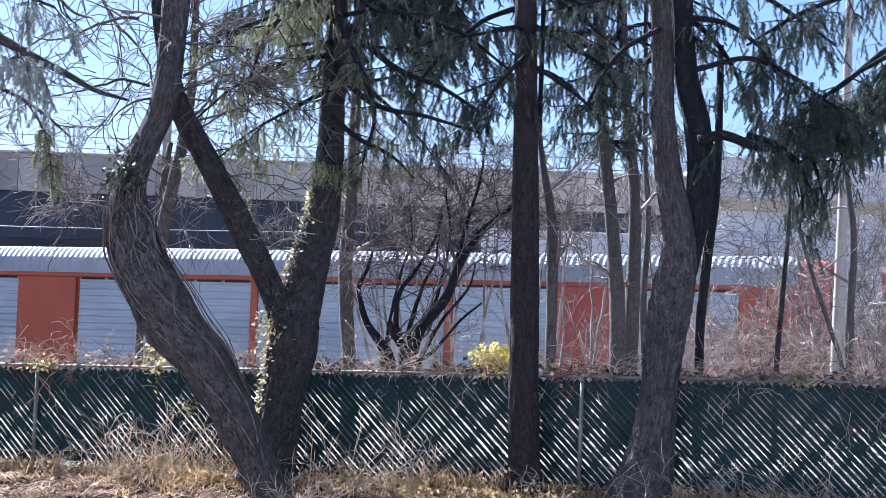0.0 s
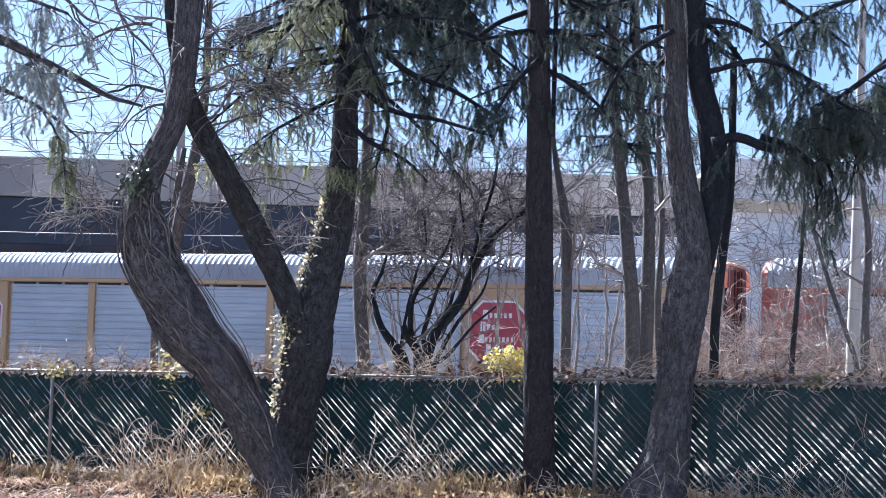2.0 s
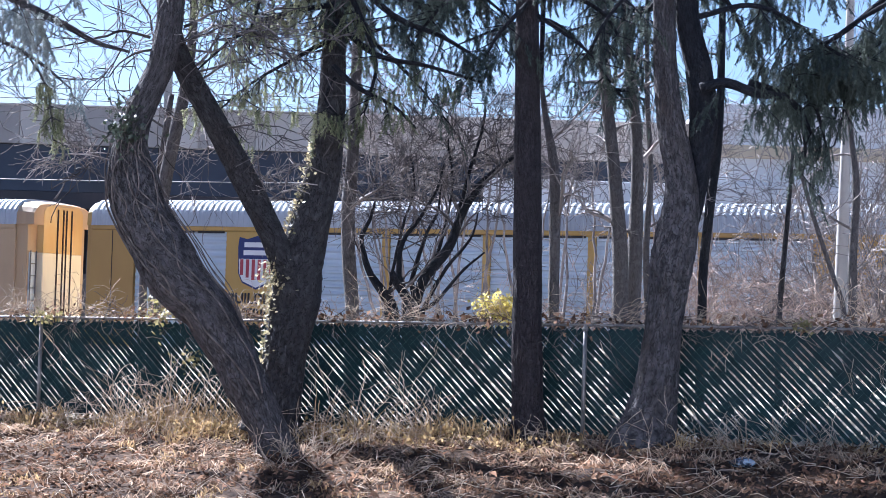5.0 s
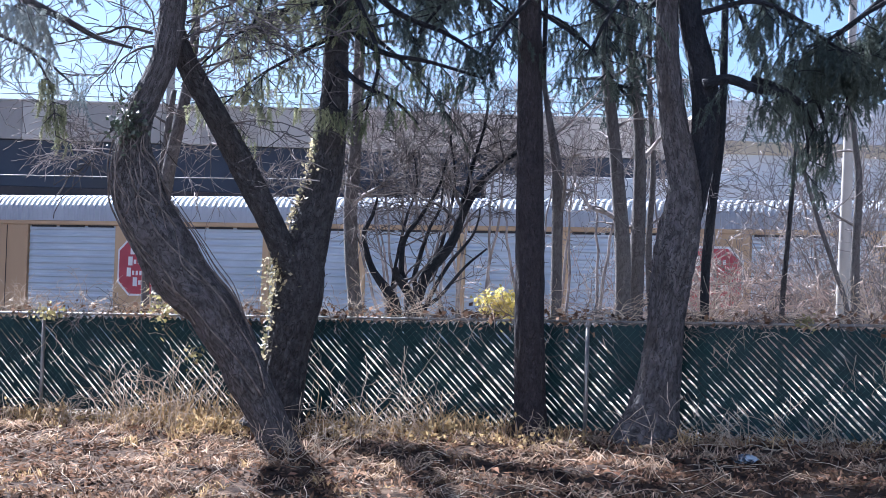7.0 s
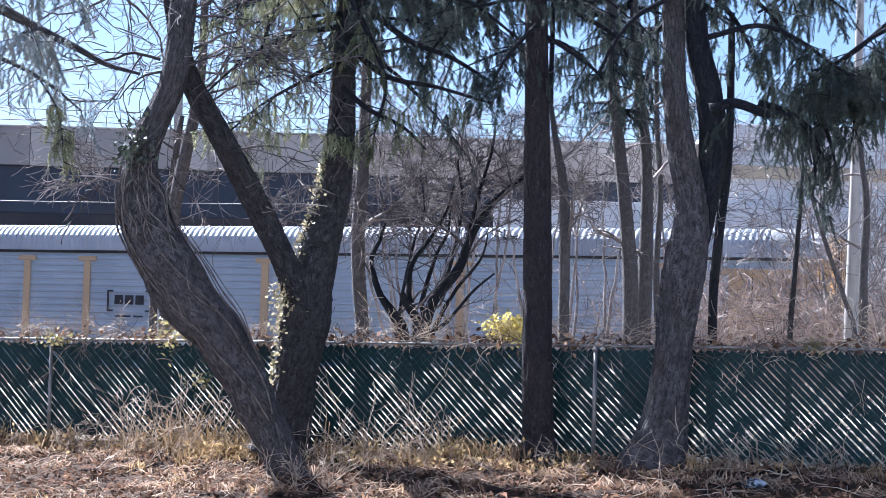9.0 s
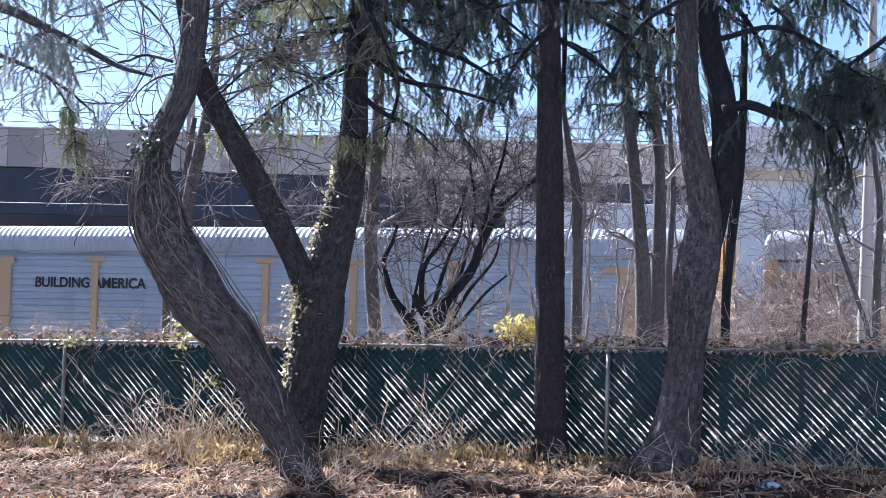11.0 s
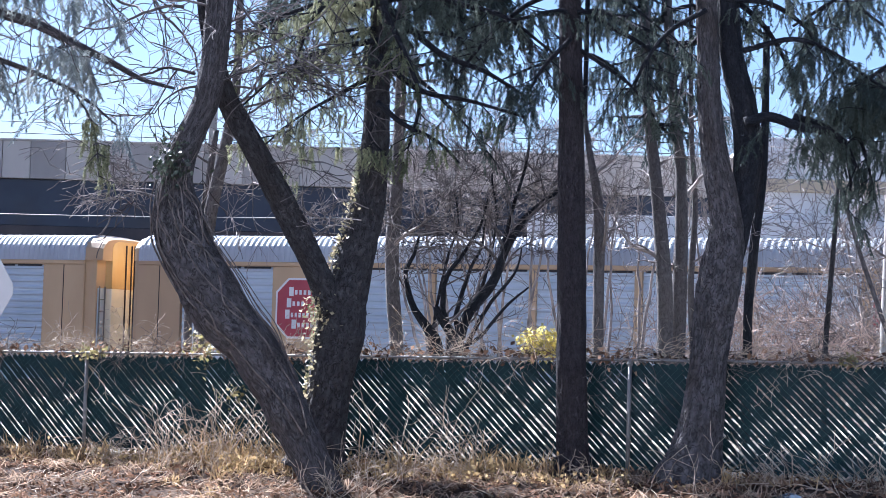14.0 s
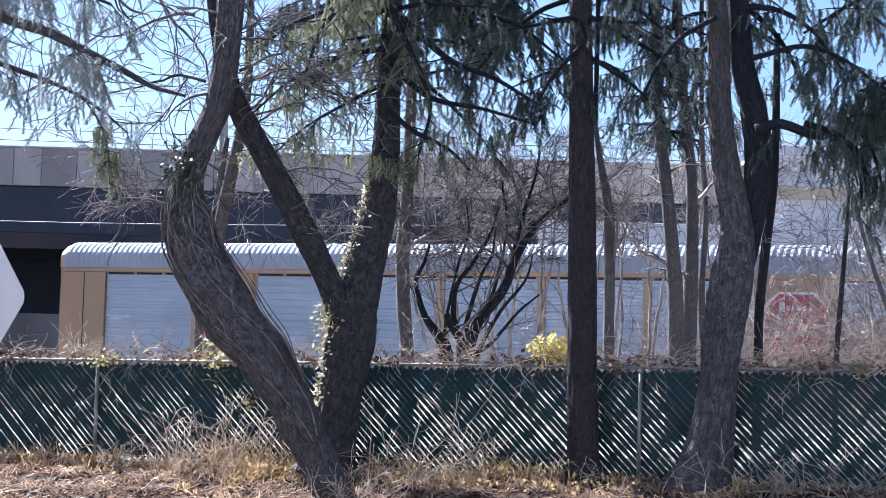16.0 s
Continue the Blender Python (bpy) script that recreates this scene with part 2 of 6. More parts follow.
def part(name, bm, mat, parent, label=""):
    me = bpy.data.meshes.new(name)
    bm.to_mesh(me)
    bm.free()
    me.materials.append(mat)
    return child(name, me, parent, label)


def box_bm(bm, lo, hi, bevel=0.0):
    r = bmesh.ops.create_cube(bm, size=1.0)
    for v in r["verts"]:
        v.co = Vector([lo[i] + (v.co[i] + 0.5) * (hi[i] - lo[i]) for i in range(3)])
    if bevel:
        edges = list({ed for v in r["verts"] for ed in v.link_edges})
        bmesh.ops.bevel(bm, geom=edges, offset=bevel, segments=1, affect="EDGES")
    return bm


def box(lo, hi, bevel=0.0):
    return box_bm(bmesh.new(), lo, hi, bevel)


def prism(poly, y0, y1):
    """A flat outline in x and z, given depth along y."""
    bm = bmesh.new()
    a = [bm.verts.new((x, y0, z)) for x, z in poly]
    b = [bm.verts.new((x, y1, z)) for x, z in poly]
    bm.faces.new(a)
    bm.faces.new(b[::-1])
    n = len(poly)
    for i in range(n):
        bm.faces.new((a[i], b[i], b[(i + 1) % n], a[(i + 1) % n]))
    bmesh.ops.recalc_face_normals(bm, faces=bm.faces)
    return bm


def smooth_path(pts, step):
    """Catmull-Rom through rows of x, y, z, radius."""
    p = [np.array(q, float) for q in pts]
    p = [2 * p[0] - p[1]] + p + [2 * p[-1] - p[-2]]
    out = []
    for i in range(1, len(p) - 2):
        k = max(1, int(np.linalg.norm((p[i + 1] - p[i])[:3]) / step))
        for j in range(k):
            t = j / k
            out.append(0.5 * (2 * p[i] + (p[i + 1] - p[i - 1]) * t + (2 * p[i - 1] - 5 * p[i] + 4 * p[i + 1] - p[i + 2]) * t * t
                              + (3 * p[i] - p[i - 1] - 3 * p[i + 1] + p[i + 2]) * t ** 3))
    out.append(p[-2])
    out = np.array(out)
    out[:, 3] = np.maximum(out[:, 3], 0.001)
    return out


class Strokes:
    """Collects many tapered stems and makes one mesh of them."""

    def __init__(self):
        self.verts, self.faces, self.uvs, self.count = [], [], [], 0

    def add(self, path, sides=5, rough=0.0, seed=0.0):
        path = np.asarray(path, float)
        n = len(path)
        if n < 2:
            return
        tang = np.gradient(path[:, :3], axis=0)
        tang /= np.linalg.norm(tang, axis=1)[:, None] + 1e-9
        ref = np.array((0.0, 1.0, 0.0)) if abs(tang[:, 1]).mean() < 0.8 else np.array((1.0, 0.0, 0.0))
        u = np.cross(tang, ref)
        u /= np.linalg.norm(u, axis=1)[:, None] + 1e-9
        v = np.cross(tang, u)
        ang = np.arange(sides) * 2 * math.pi / sides - math.pi / 2
        run = np.concatenate(([0], np.cumsum(np.linalg.norm(np.diff(path[:, :3], axis=0), axis=1))))
        rad = path[:, 3][:, None] * np.ones(sides)
        if rough:
            for i in range(n):
                for j in range(sides):
                    c = Vector((math.cos(ang[j]) * 2.6, math.sin(ang[j]) * 2.6, run[i] * 2.2 + seed))
                    d = Vector((math.cos(ang[j]) * 7, math.sin(ang[j]) * 7, run[i] * 5.0 + seed))
                    e = Vector((math.cos(ang[j]) * 15, math.sin(ang[j]) * 15, run[i] * 7.0 + seed))
                    rad[i, j] *= 1 + rough * (noise.noise(c) + 0.6 * noise.noise(d) + 0.55 * (0.4 - abs(noise.noise(e)) * 2))
        ring = path[:, None, :3] + rad[:, :, None] * (np.cos(ang)[None, :, None] * u[:, None, :] + np.sin(ang)[None, :, None] * v[:, None, :])
        base = self.count
        self.verts.append(ring.reshape(-1, 3))
        self.uvs.append(np.stack((np.broadcast_to(ang * path[:, 3].mean(), (n, sides)), np.broadcast_to((run + seed)[:, None], (n, sides))), axis=2).reshape(-1, 2))
        self.count += n * sides
        for i in range(n - 1):
            for j in range(sides):
                a, b = base + i * sides + j, base + i * sides + (j + 1) % sides
                self.faces.append((a, b, b + sides, a + sides))
        self.faces.append(tuple(base + j for j in range(sides))[::-1])
        self.faces.append(tuple(base + (n - 1) * sides + j for j in range(sides)))

    def mesh(self, name, mat):
        me = mesh_of(name, np.concatenate(self.verts), self.faces, mat, True)
        idx = np.empty(len(me.loops), np.int32)
        me.loops.foreach_get("vertex_index", idx)
        layer = me.uv_layers.new(name="UVMap")
        layer.data.foreach_set("uv", np.concatenate(self.uvs)[idx].astype(np.float32).ravel())
        return me


def twigs(st, rng, start, way, length, radius, depth, wild=0.5, droop=0.0, split=(2, 4), sides=4, min_r=0.0025):
    """A limb that wanders and splits into finer ones."""
    n = max(5, int(length / 0.085))
    p, d = np.array(start, float), np.array(way, float)
    d /= np.linalg.norm(d)
    path = [(*p, radius)]
    for i in range(1, n + 1):
        d = d + rng.normal(0, wild * 0.3, 3) + np.array((0, 0, -droop * 0.1))
        d /= np.linalg.norm(d)
        p = p + d * length / n
        path.append((*p, max(min_r, radius * (1 - 0.72 * i / n))))
        if depth > 0 and i > 1 and rng.random() < 2.4 * split[1] / n / 2:
            side = d + rng.normal(0, 0.75, 3) * np.array((1, 0.8, 0.9))
            twigs(st, rng, p, side, length * rng.uniform(0.35, 0.65), max(min_r, path[-1][3] * 0.62), depth - 1, wild, droop, split, sides, min_r)
    st.add(path, sides if radius > 0.008 else 3)
    if depth > 0:
        for _ in range(rng.integers(*split)):
            side = d + rng.normal(0, 0.55, 3)
            twigs(st, rng, p, side, length * rng.uniform(0.45, 0.75), max(min_r, radius * 0.28), depth - 1, wild, droop, split, sides, min_r)


def spray_template(rng, length=0.22, needles=80):
    """A hanging branchlet: needles set round a thin drooping twig."""
    out = []
    bend = rng.uniform(-0.25, 0.25, 2)
    for i in range(needles):
        s = i / needles
        c = np.array((bend[0] * s * s * length, bend[1] * s * s * length, -length * s))
        a = rng.uniform(0, 2 * math.pi)
        reach = rng.uniform(0.014, 0.038) * (1.0 - 0.35 * s)
        d = np.array((math.cos(a) * reach, math.sin(a) * reach, -rng.uniform(0.008, 0.03)))
        w = np.cross(d, rng.normal(0, 1, 3))
        w *= 0.0038 / (np.linalg.norm(w) + 1e-9)
        out += [c - w, c + w, c + d + w * 0.6, c + d - w * 0.6]
    k = np.array((0.0035, 0, 0))
    e = np.array((bend[0] * length, bend[1] * length, -length))
    out += [-k, k, e + k * 0.4, e - k * 0.4]
    return np.array(out)


srng = np.random.default_rng(5)
SPRAYS = [spray_template(srng) for _ in range(6)]


class Crown:
    """Collects hanging sprays into one mesh."""

    def __init__(self, seed):
        self.rng, self.blocks = np.random.default_rng(seed), []

    def spray(self, at, size, tilt=(0, 0)):
        r = self.rng
        t = SPRAYS[r.integers(len(SPRAYS))] * size
        a = r.uniform(0, 2 * math.pi)
        c, s = math.cos(a), math.sin(a)
        t = t @ np.array(((c, s, 0), (-s, c, 0), (0, 0, 1)))
        lean = r.normal(0, 0.22, 2) + np.array(tilt)
        t = t + np.outer(-t[:, 2], (lean[0], lean[1], 0))
        self.blocks.append(t + np.array(at))

    def bough(self, st, start, way, length, droop, density, size=1.0, radius=0.03):
        """A spruce bough: a drooping limb, side shoots, sprays hanging from all of them."""
        r = self.rng
        n = max(5, int(length / 0.1))
        p, d = np.array(start, float), np.array(way, float)
        d /= np.linalg.norm(d)
        path = [(*p, radius)]
        for i in range(1, n + 1):
            f = i / n
            d = d + np.array((0, 0, -droop * 0.12 * (1 - 1.5 * f))) + r.normal(0, 0.05, 3)
            d /= np.linalg.norm(d)
            p = p + d * length / n
            path.append((*p, radius * (1 - 0.85 * f)))
            if f > 0.12:
                for _ in range(r.poisson(density)):
                    side = np.cross(d, (0, 0, 1)) * r.choice((-1, 1)) + d * r.uniform(0.2, 0.9) + np.array((0, 0, r.uniform(-0.5, 0.1)))
                    side /= np.linalg.norm(side)
                    reach = r.uniform(0.12, 0.5) * (1.1 - 0.6 * f) * min(1.3, length)
                    q = [(*(p + side * reach * g + np.array((0, 0, -0.22 * reach * g * g))), 0.006 * (1 - 0.7 * g)) for g in (0, 0.35, 0.7, 1.0)]
                    st.add(q, 3)
                    for g in np.arange(0.15, 1.01, 0.115 / max(reach, 0.1)):
                        at = p + side * reach * g + np.array((0, 0, -0.22 * reach * g * g))
                        self.spray(at, size * r.uniform(0.45, 1.15), side[:2] * 0.25)
                self.spray(p, size * r.uniform(0.5, 1.0))
        st.add(path, 5)

    def mesh(self, name, mat):
        return quads_mesh(name, np.concatenate(self.blocks), mat)


# ---- ground ----
FENCE_A, FENCE_E = np.array((-4.24, 20.07)), np.array((0.9272, -0.3746))
FENCE_N = np.array((-0.3746, -0.9272))
FENCE_DEG = -22.0


def fence_base(k):
    return 0.27 + 0.0165 * min(max(k, -30), 45)


def ground_height(x, y):
    d = np.array((x, y)) - FENCE_A
    k, n = d @ FENCE_E, d @ FENCE_N
    z = fence_base(k)
    if n > 0:
        z -= 0.12 * min(n, 3.4)
        if n > 8:
            z += (0.0 - z) * min(1, (n - 8) / 6)
    else:
        z += 0.045 * min(-n, 13) - 0.3 * min(max(-n - 14, 0), 11)
    if abs(x) < 60 and abs(y) < 80:
        z += 0.05 * noise.noise(Vector((x * 0.9, y * 0.9, 0))) + 0.045 * noise.noise(Vector((x * 2.6, y * 2.6, 3))) + 0.02 * noise.noise(Vector((x * 7, y * 7, 5)))
    return float(z)


def ground_sheet():
    xs = np.concatenate(([-3000, -800, -250, -120, -60, -30], np.arange(-16, -6, 0.4), np.arange(-6, 6.01, 0.09), np.arange(6.4, 16.01, 0.4), [30, 60, 120, 250, 800, 3000]))
    ys = np.concatenate(([-3000, -600, -100, -30, -8], np.arange(2, 12, 1.0), np.arange(12, 14, 0.3), np.arange(14, 20.4, 0.09), np.arange(20.6, 26.01, 0.3), np.arange(28, 80, 2.0), [120, 300, 900, 3000]))
    verts = [(x, y, ground_height(x, y)) for y in ys for x in xs]
    w = len(xs)
    faces = [(j * w + i, j * w + i + 1, (j + 1) * w + i + 1, (j + 1) * w + i) for j in range(len(ys) - 1) for i in range(w - 1)]
    ob = new("ground", mesh_of("ground", verts, faces, SOIL, True))
    return tagged(ob, "brown leaf-littered soil and dry grass rising to the fence", "ground", kind="structure")


ground_sheet()

# ---- the railway ----
RAIL_Z = -1.36
TRAIN_P, TRAIN_E, TRAIN_DEG = np.array((0.0, 48.84)), np.array((0.9272, -0.3746)), -22.0


def on_track(s, across=0.0):
    """A place s metres along the track; across points away from the fence."""
    p = TRAIN_P + TRAIN_E * s + np.array((0.3746, 0.9272)) * across
    return float(p[0]), float(p[1])


def railway():
    bed = thing("railway_track", "rusty steel rails on grey stone ballast beyond the fence", "railway track", kind="structure", at=(*on_track(0), RAIL_Z), turn=TRAIN_DEG)
    part("ballast_bed", prism_along([(-3.4, -0.9), (-2.0, -0.22), (2.0, -0.22), (3.4, -0.9)], -330, 330), BALLAST, bed)
    for y in (-0.7175, 0.7175):
        part("rail", box((-330, y - 0.036, -0.16), (330, y + 0.036, 0.0), 0.008), RAIL, bed)
    sl = box((-0.12, -1.3, -0.23), (0.12, 1.3, -0.165)).copy()
    first = part("sleeper", sl, BARK_DARK, bed)
    for i in range(-70, 71):
        if i:
            o = child("sleeper", first.data, bed)
            o.location.x = i * 0.6


def prism_along(poly, x0, x1):
    bm = bmesh.new()
    a = [bm.verts.new((x0, y, z)) for y, z in poly]
    b = [bm.verts.new((x1, y, z)) for y, z in poly]
    n = len(poly)
    bm.faces.new(a)
    bm.faces.new(b[::-1])
    for i in range(n):
        bm.faces.new((a[i], b[i], b[(i + 1) % n], a[(i + 1) % n]))
    bmesh.ops.recalc_face_normals(bm, faces=bm.faces)
    return bm


railway()


def bounce_surroundings():
    """Unseen added facade and paving behind the viewer: they bounce light, close the place."""
    w = new("bounce_wall", None)
    tagged(w, "plain pale grey facade added behind the viewer to bounce light", "wall", kind="structure")
    part("facade", box((-45, -9.5, -0.3), (45, -9.0, 10.0), 0.05), BOUNCE_FACADE, w)
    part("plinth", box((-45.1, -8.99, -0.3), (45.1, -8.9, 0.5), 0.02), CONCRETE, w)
    y = new("pavement", None)
    tagged(y, "pale paving added behind the viewer to bounce light", "pavement", kind="structure")
    part("slab", box((-45, -8.85, -0.2), (45, 7.5, 0.07), 0.02), CONCRETE, y)


bounce_surroundings()


# ---- the viaduct behind the train ----
def viaduct():
    v = thing("viaduct", "raised concrete road with a deep dark girder", "bridge", kind="structure", at=(0, 78, 0))
    x = -330.0
    i = 0
    r = random.Random(3)
    while x < 60:
        w = r.choice((1.2, 1.5, 1.9, 2.4))
        m = r.choice((CONCRETE, CONCRETE_LIGHT)) if i % 3 else CONCRETE_DARK
        part("parapet_panel", box((x, -0.012 * (i % 2), 8.14), (x + w - 0.02, 0.3, 9.72), 0.015), m, v)
        x += w
        i += 1
    part("parapet_cap", box((-330, -0.05, 9.725), (60, 0.34, 9.82), 0.02), CONCRETE_LIGHT, v)
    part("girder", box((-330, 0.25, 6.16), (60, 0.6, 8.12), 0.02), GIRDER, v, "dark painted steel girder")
    part("girder_flange", box((-330, 0.254, 5.5), (60, 0.9, 6.155)), RUSTED, v, "rust-brown bottom flange")
    part("deck", box((-330, 0.35, 8.05), (60, 13.6, 9.1)), ASPHALT, v)
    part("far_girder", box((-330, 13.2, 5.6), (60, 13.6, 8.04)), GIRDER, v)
    part("far_parapet", box((-330, 13.3, 9.11), (60, 13.6, 9.6)), CONCRETE, v)
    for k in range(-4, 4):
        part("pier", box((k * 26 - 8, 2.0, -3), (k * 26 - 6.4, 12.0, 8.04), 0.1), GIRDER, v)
    # a wall in the girder's dark colour, added to keep the underside in shade
    part("shade_back_wall", box((-330, 13.7, -3.5), (60, 14.2, 8.3)), GIRDER, v)
    part("low_wall", box((-330, 0.2, -3.5), (60, 0.5, 2.75), 0.03), CONCRETE_OLD, v, "weathered brown-grey concrete wall under the viaduct")


viaduct()


def pale_building():
    b = thing("warehouse", "pale grey warehouse with a tan band and graffiti", "building", at=(0, 72, 0))
    part("wall", box((1.6, 0, -3), (40, 0.4, 6.85), 0.03), WALL_PALE, b)
    part("upper_wall", box((10.3, 0.6, 6.86), (40, 9, 10.1), 0.05), WALL_PALE, b)
    part("band", box((10.2, 0.3, 7.95), (40, 0.58, 8.45), 0.02), WALL_TAN, b, "tan painted band")
    part("roof", box((1.6, 0.45, 6.6), (40, 12, 6.84)), CONCRETE, b)
    rng = np.random.default_rng(8)
    st = Strokes()
    for x0, x1, z0, z1 in ((3.4, 7.4, 5.6, 6.5), (11.2, 14.8, 5.6, 7.0)):
        for i in range(16):
            c = np.array((rng.uniform(x0, x1), -0.012, rng.uniform(z0, z1)))
            a = rng.uniform(0, 6.28)
            pts = []
            for k in range(9):
                a += rng.uniform(0.1, 0.7)
                pts.append((*c, 0.014))
                c = c + np.array((math.cos(a) * 0.13 + 0.03, 0, math.sin(a) * 0.17))
            st.add(pts, 4)
    child("graffiti", st.mesh("graffiti", GRAFFITI), b, "dark sprayed scribble lines", "stuff")


pale_building()


# ---- the freight cars ----
CAR_L = 26.14
CAR_PITCH = 28.02
CAR_V = 12.43
SIDE_Y = 1.5
SIDE_TOP = 5.02      # above the rail


def roof_mesh():
    """Transverse ribs over an upright eave band, a rounded shoulder and a flat top."""
    prof = [(-1.52, 0.0), (-1.51, 0.16), (-1.50, 0.32), (-1.46, 0.40), (-1.38, 0.49), (-1.28, 0.575), (-1.15, 0.64), (-0.95, 0.68), (-0.5, 0.70), (0.0, 0.705)]
    prof = prof + [(-y, z) for y, z in prof[-2::-1]]
    p = np.array(prof)
    tang = np.gradient(p, axis=0)
    tang /= np.linalg.norm(tang, axis=1)[:, None]
    out = np.stack((-tang[:, 1], tang[:, 0]), axis=1)
    xs, lift = [], []
    half = CAR_L / 2 - 0.12
    n = int(2 * half / 0.168)
    pitch = 2 * half / n
    for i in range(n):
        for f, h in ((0.0, 0.0), (0.36, 0.0), (0.47, 1.0), (0.86, 1.0), (0.97, 0.0)):
            xs.append(-half + (i + f) * pitch)
            lift.append(h)
    xs.append(half + 0.03)
    lift.append(0.0)
    verts, faces = [], []
    w = len(prof)
    for x, h in zip(xs, lift):
        for (y, z), o in zip(prof, out):
            d = h * (0.052 if z > 0.33 else 0.014)
            verts.append((x, y + o[0] * d, z + o[1] * d))
    for i in range(len(xs) - 1):
        for j in range(w - 1):
            faces.append((i * w + j, i * w + j + 1, (i + 1) * w + j + 1, (i + 1) * w + j))
    return mesh_of("roof", verts, faces, ROOF)


def roof_cap_mesh(mat, reach):
    """The smooth end of the roof, a little lower towards the end."""
    prof = [(-1.5, 0.0), (-1.48, 0.36), (-1.38, 0.50), (-1.18, 0.63), (-0.7, 0.69), (0.0, 0.70), (0.7, 0.69), (1.18, 0.63), (1.38, 0.50), (1.48, 0.36), (1.5, 0.0)]
    bm = bmesh.new()
    rows = []
    for x, g in ((0, 1.0), (0.3 * reach, 0.99), (0.5 * reach, 0.95), (0.58 * reach, 0.90)):
        rows.append([bm.verts.new((x, y * (0.98 if g < 1 else 1), z * g)) for y, z in prof])
    for a, b in zip(rows, rows[1:]):
        for j in range(len(prof) - 1):
            bm.faces.new((a[j], b[j], b[j + 1], a[j + 1]))
    bm.faces.new(rows[-1])
    bmesh.ops.recalc_face_normals(bm, faces=bm.faces)
    me = bpy.data.meshes.new("roof_cap")
    bm.to_mesh(me)
    bm.free()
    me.materials.append(mat)
    return me


def roof_strip(x0, x1):
    """A smooth plate over the shoulder and top of the roof, near its end."""
    prof = [(-1.565, 0.36), (-1.515, 0.44), (-1.43, 0.54), (-1.31, 0.635), (-1.17, 0.70), (-0.95, 0.74), (0.0, 0.765), (0.95, 0.74), (1.17, 0.70), (1.31, 0.635), (1.43, 0.54), (1.515, 0.44), (1.565, 0.36)]
    bm = bmesh.new()
    a, b = ([bm.verts.new((x, y, z)) for y, z in prof] for x in (x0, x1))
    for j in range(len(prof) - 1):
        bm.faces.new((a[j], b[j], b[j + 1], a[j + 1]))
    bmesh.ops.solidify(bm, geom=bm.faces[:], thickness=0.02)
    bmesh.ops.recalc_face_normals(bm, faces=bm.faces)
    return bm


def ribbed_panel(w, h, ribs, mat):
    """A sheet with level ribs, w wide and h high, its foot at z = 0, facing -y."""
    verts, faces = [], []
    step = h / ribs
    z = 0.0
    prof = []
    for i in range(ribs):
        for f, d in ((0.0, 0.0), (0.30, 0.0), (0.48, -0.024), (0.72, -0.024), (0.9, 0.0)):
            prof.append((z + f * step, d))
        z += step
    prof.append((h, 0.0))
    for zz, d in prof:
        verts += [(0, d, zz), (w, d, zz)]
    for i in range(len(prof) - 1):
        faces.append((2 * i, 2 * i + 1, 2 * i + 3, 2 * i + 2))
    return mesh_of("side_panel", verts, faces, mat)


POSTS = {"ribbed": (-8.69, -6.73, -1.23, 4.33, 9.73), "shielded": (-3.83, 1.47, 4.05, 6.83)}
PANEL_CACHE, CAP_CACHE = {}, {}
ROOF_ME = roof_mesh()
WHEEL_ME = []


def panel_me(w, mat=PANEL):
    w = round(w, 2)
    if (w, mat) not in PANEL_CACHE:
        PANEL_CACHE[w, mat] = ribbed_panel(w, 3.9, 21, mat)
    return PANEL_CACHE[w, mat]


def octagon(r, c=0.55):
    k = r * c
    return [(-r, -k), (-k, -r), (k, -r), (r, -k), (r, k), (k, r), (-k, r), (-r, k)]


def red_sign(car, x, z, face):
    """An eight-sided red sign with a white rim and plain bars for its lettering."""
    o = part("sign_rim", prism([(x + a, z + b) for a, b in octagon(0.80)], face - 0.016, face - 0.002), SIGN_WHITE, car, "white rim of an eight-sided sign")
    part("sign_field", prism([(x + a, z + b) for a, b in octagon(0.745)], face - 0.026, face - 0.0165), SIGN_RED, o, "red field of the sign")
    y0, y1 = face - 0.034, face - 0.0265
    for row, (bz, n, w) in enumerate(((0.36, 5, 0.1), (0.06, 3, 0.1), (-0.24, 7, 0.085), (-0.5, 5, 0.1))):
        x0 = (-0.4, -0.46, -0.5, -0.3)[row]
        part("lettering_bar", box((x + x0, y0, z + bz - 0.04), (x + x0 + 0.13, y1, z + bz + 0.2)), SIGN_WHITE, o)
        for j in range(n):
            bx = x0 + 0.17 + j * (w + 0.03)
            part("lettering_bar", box((x + bx, y0, z + bz), (x + bx + w * 0.75, y1, z + bz + 0.12)), SIGN_WHITE, o)


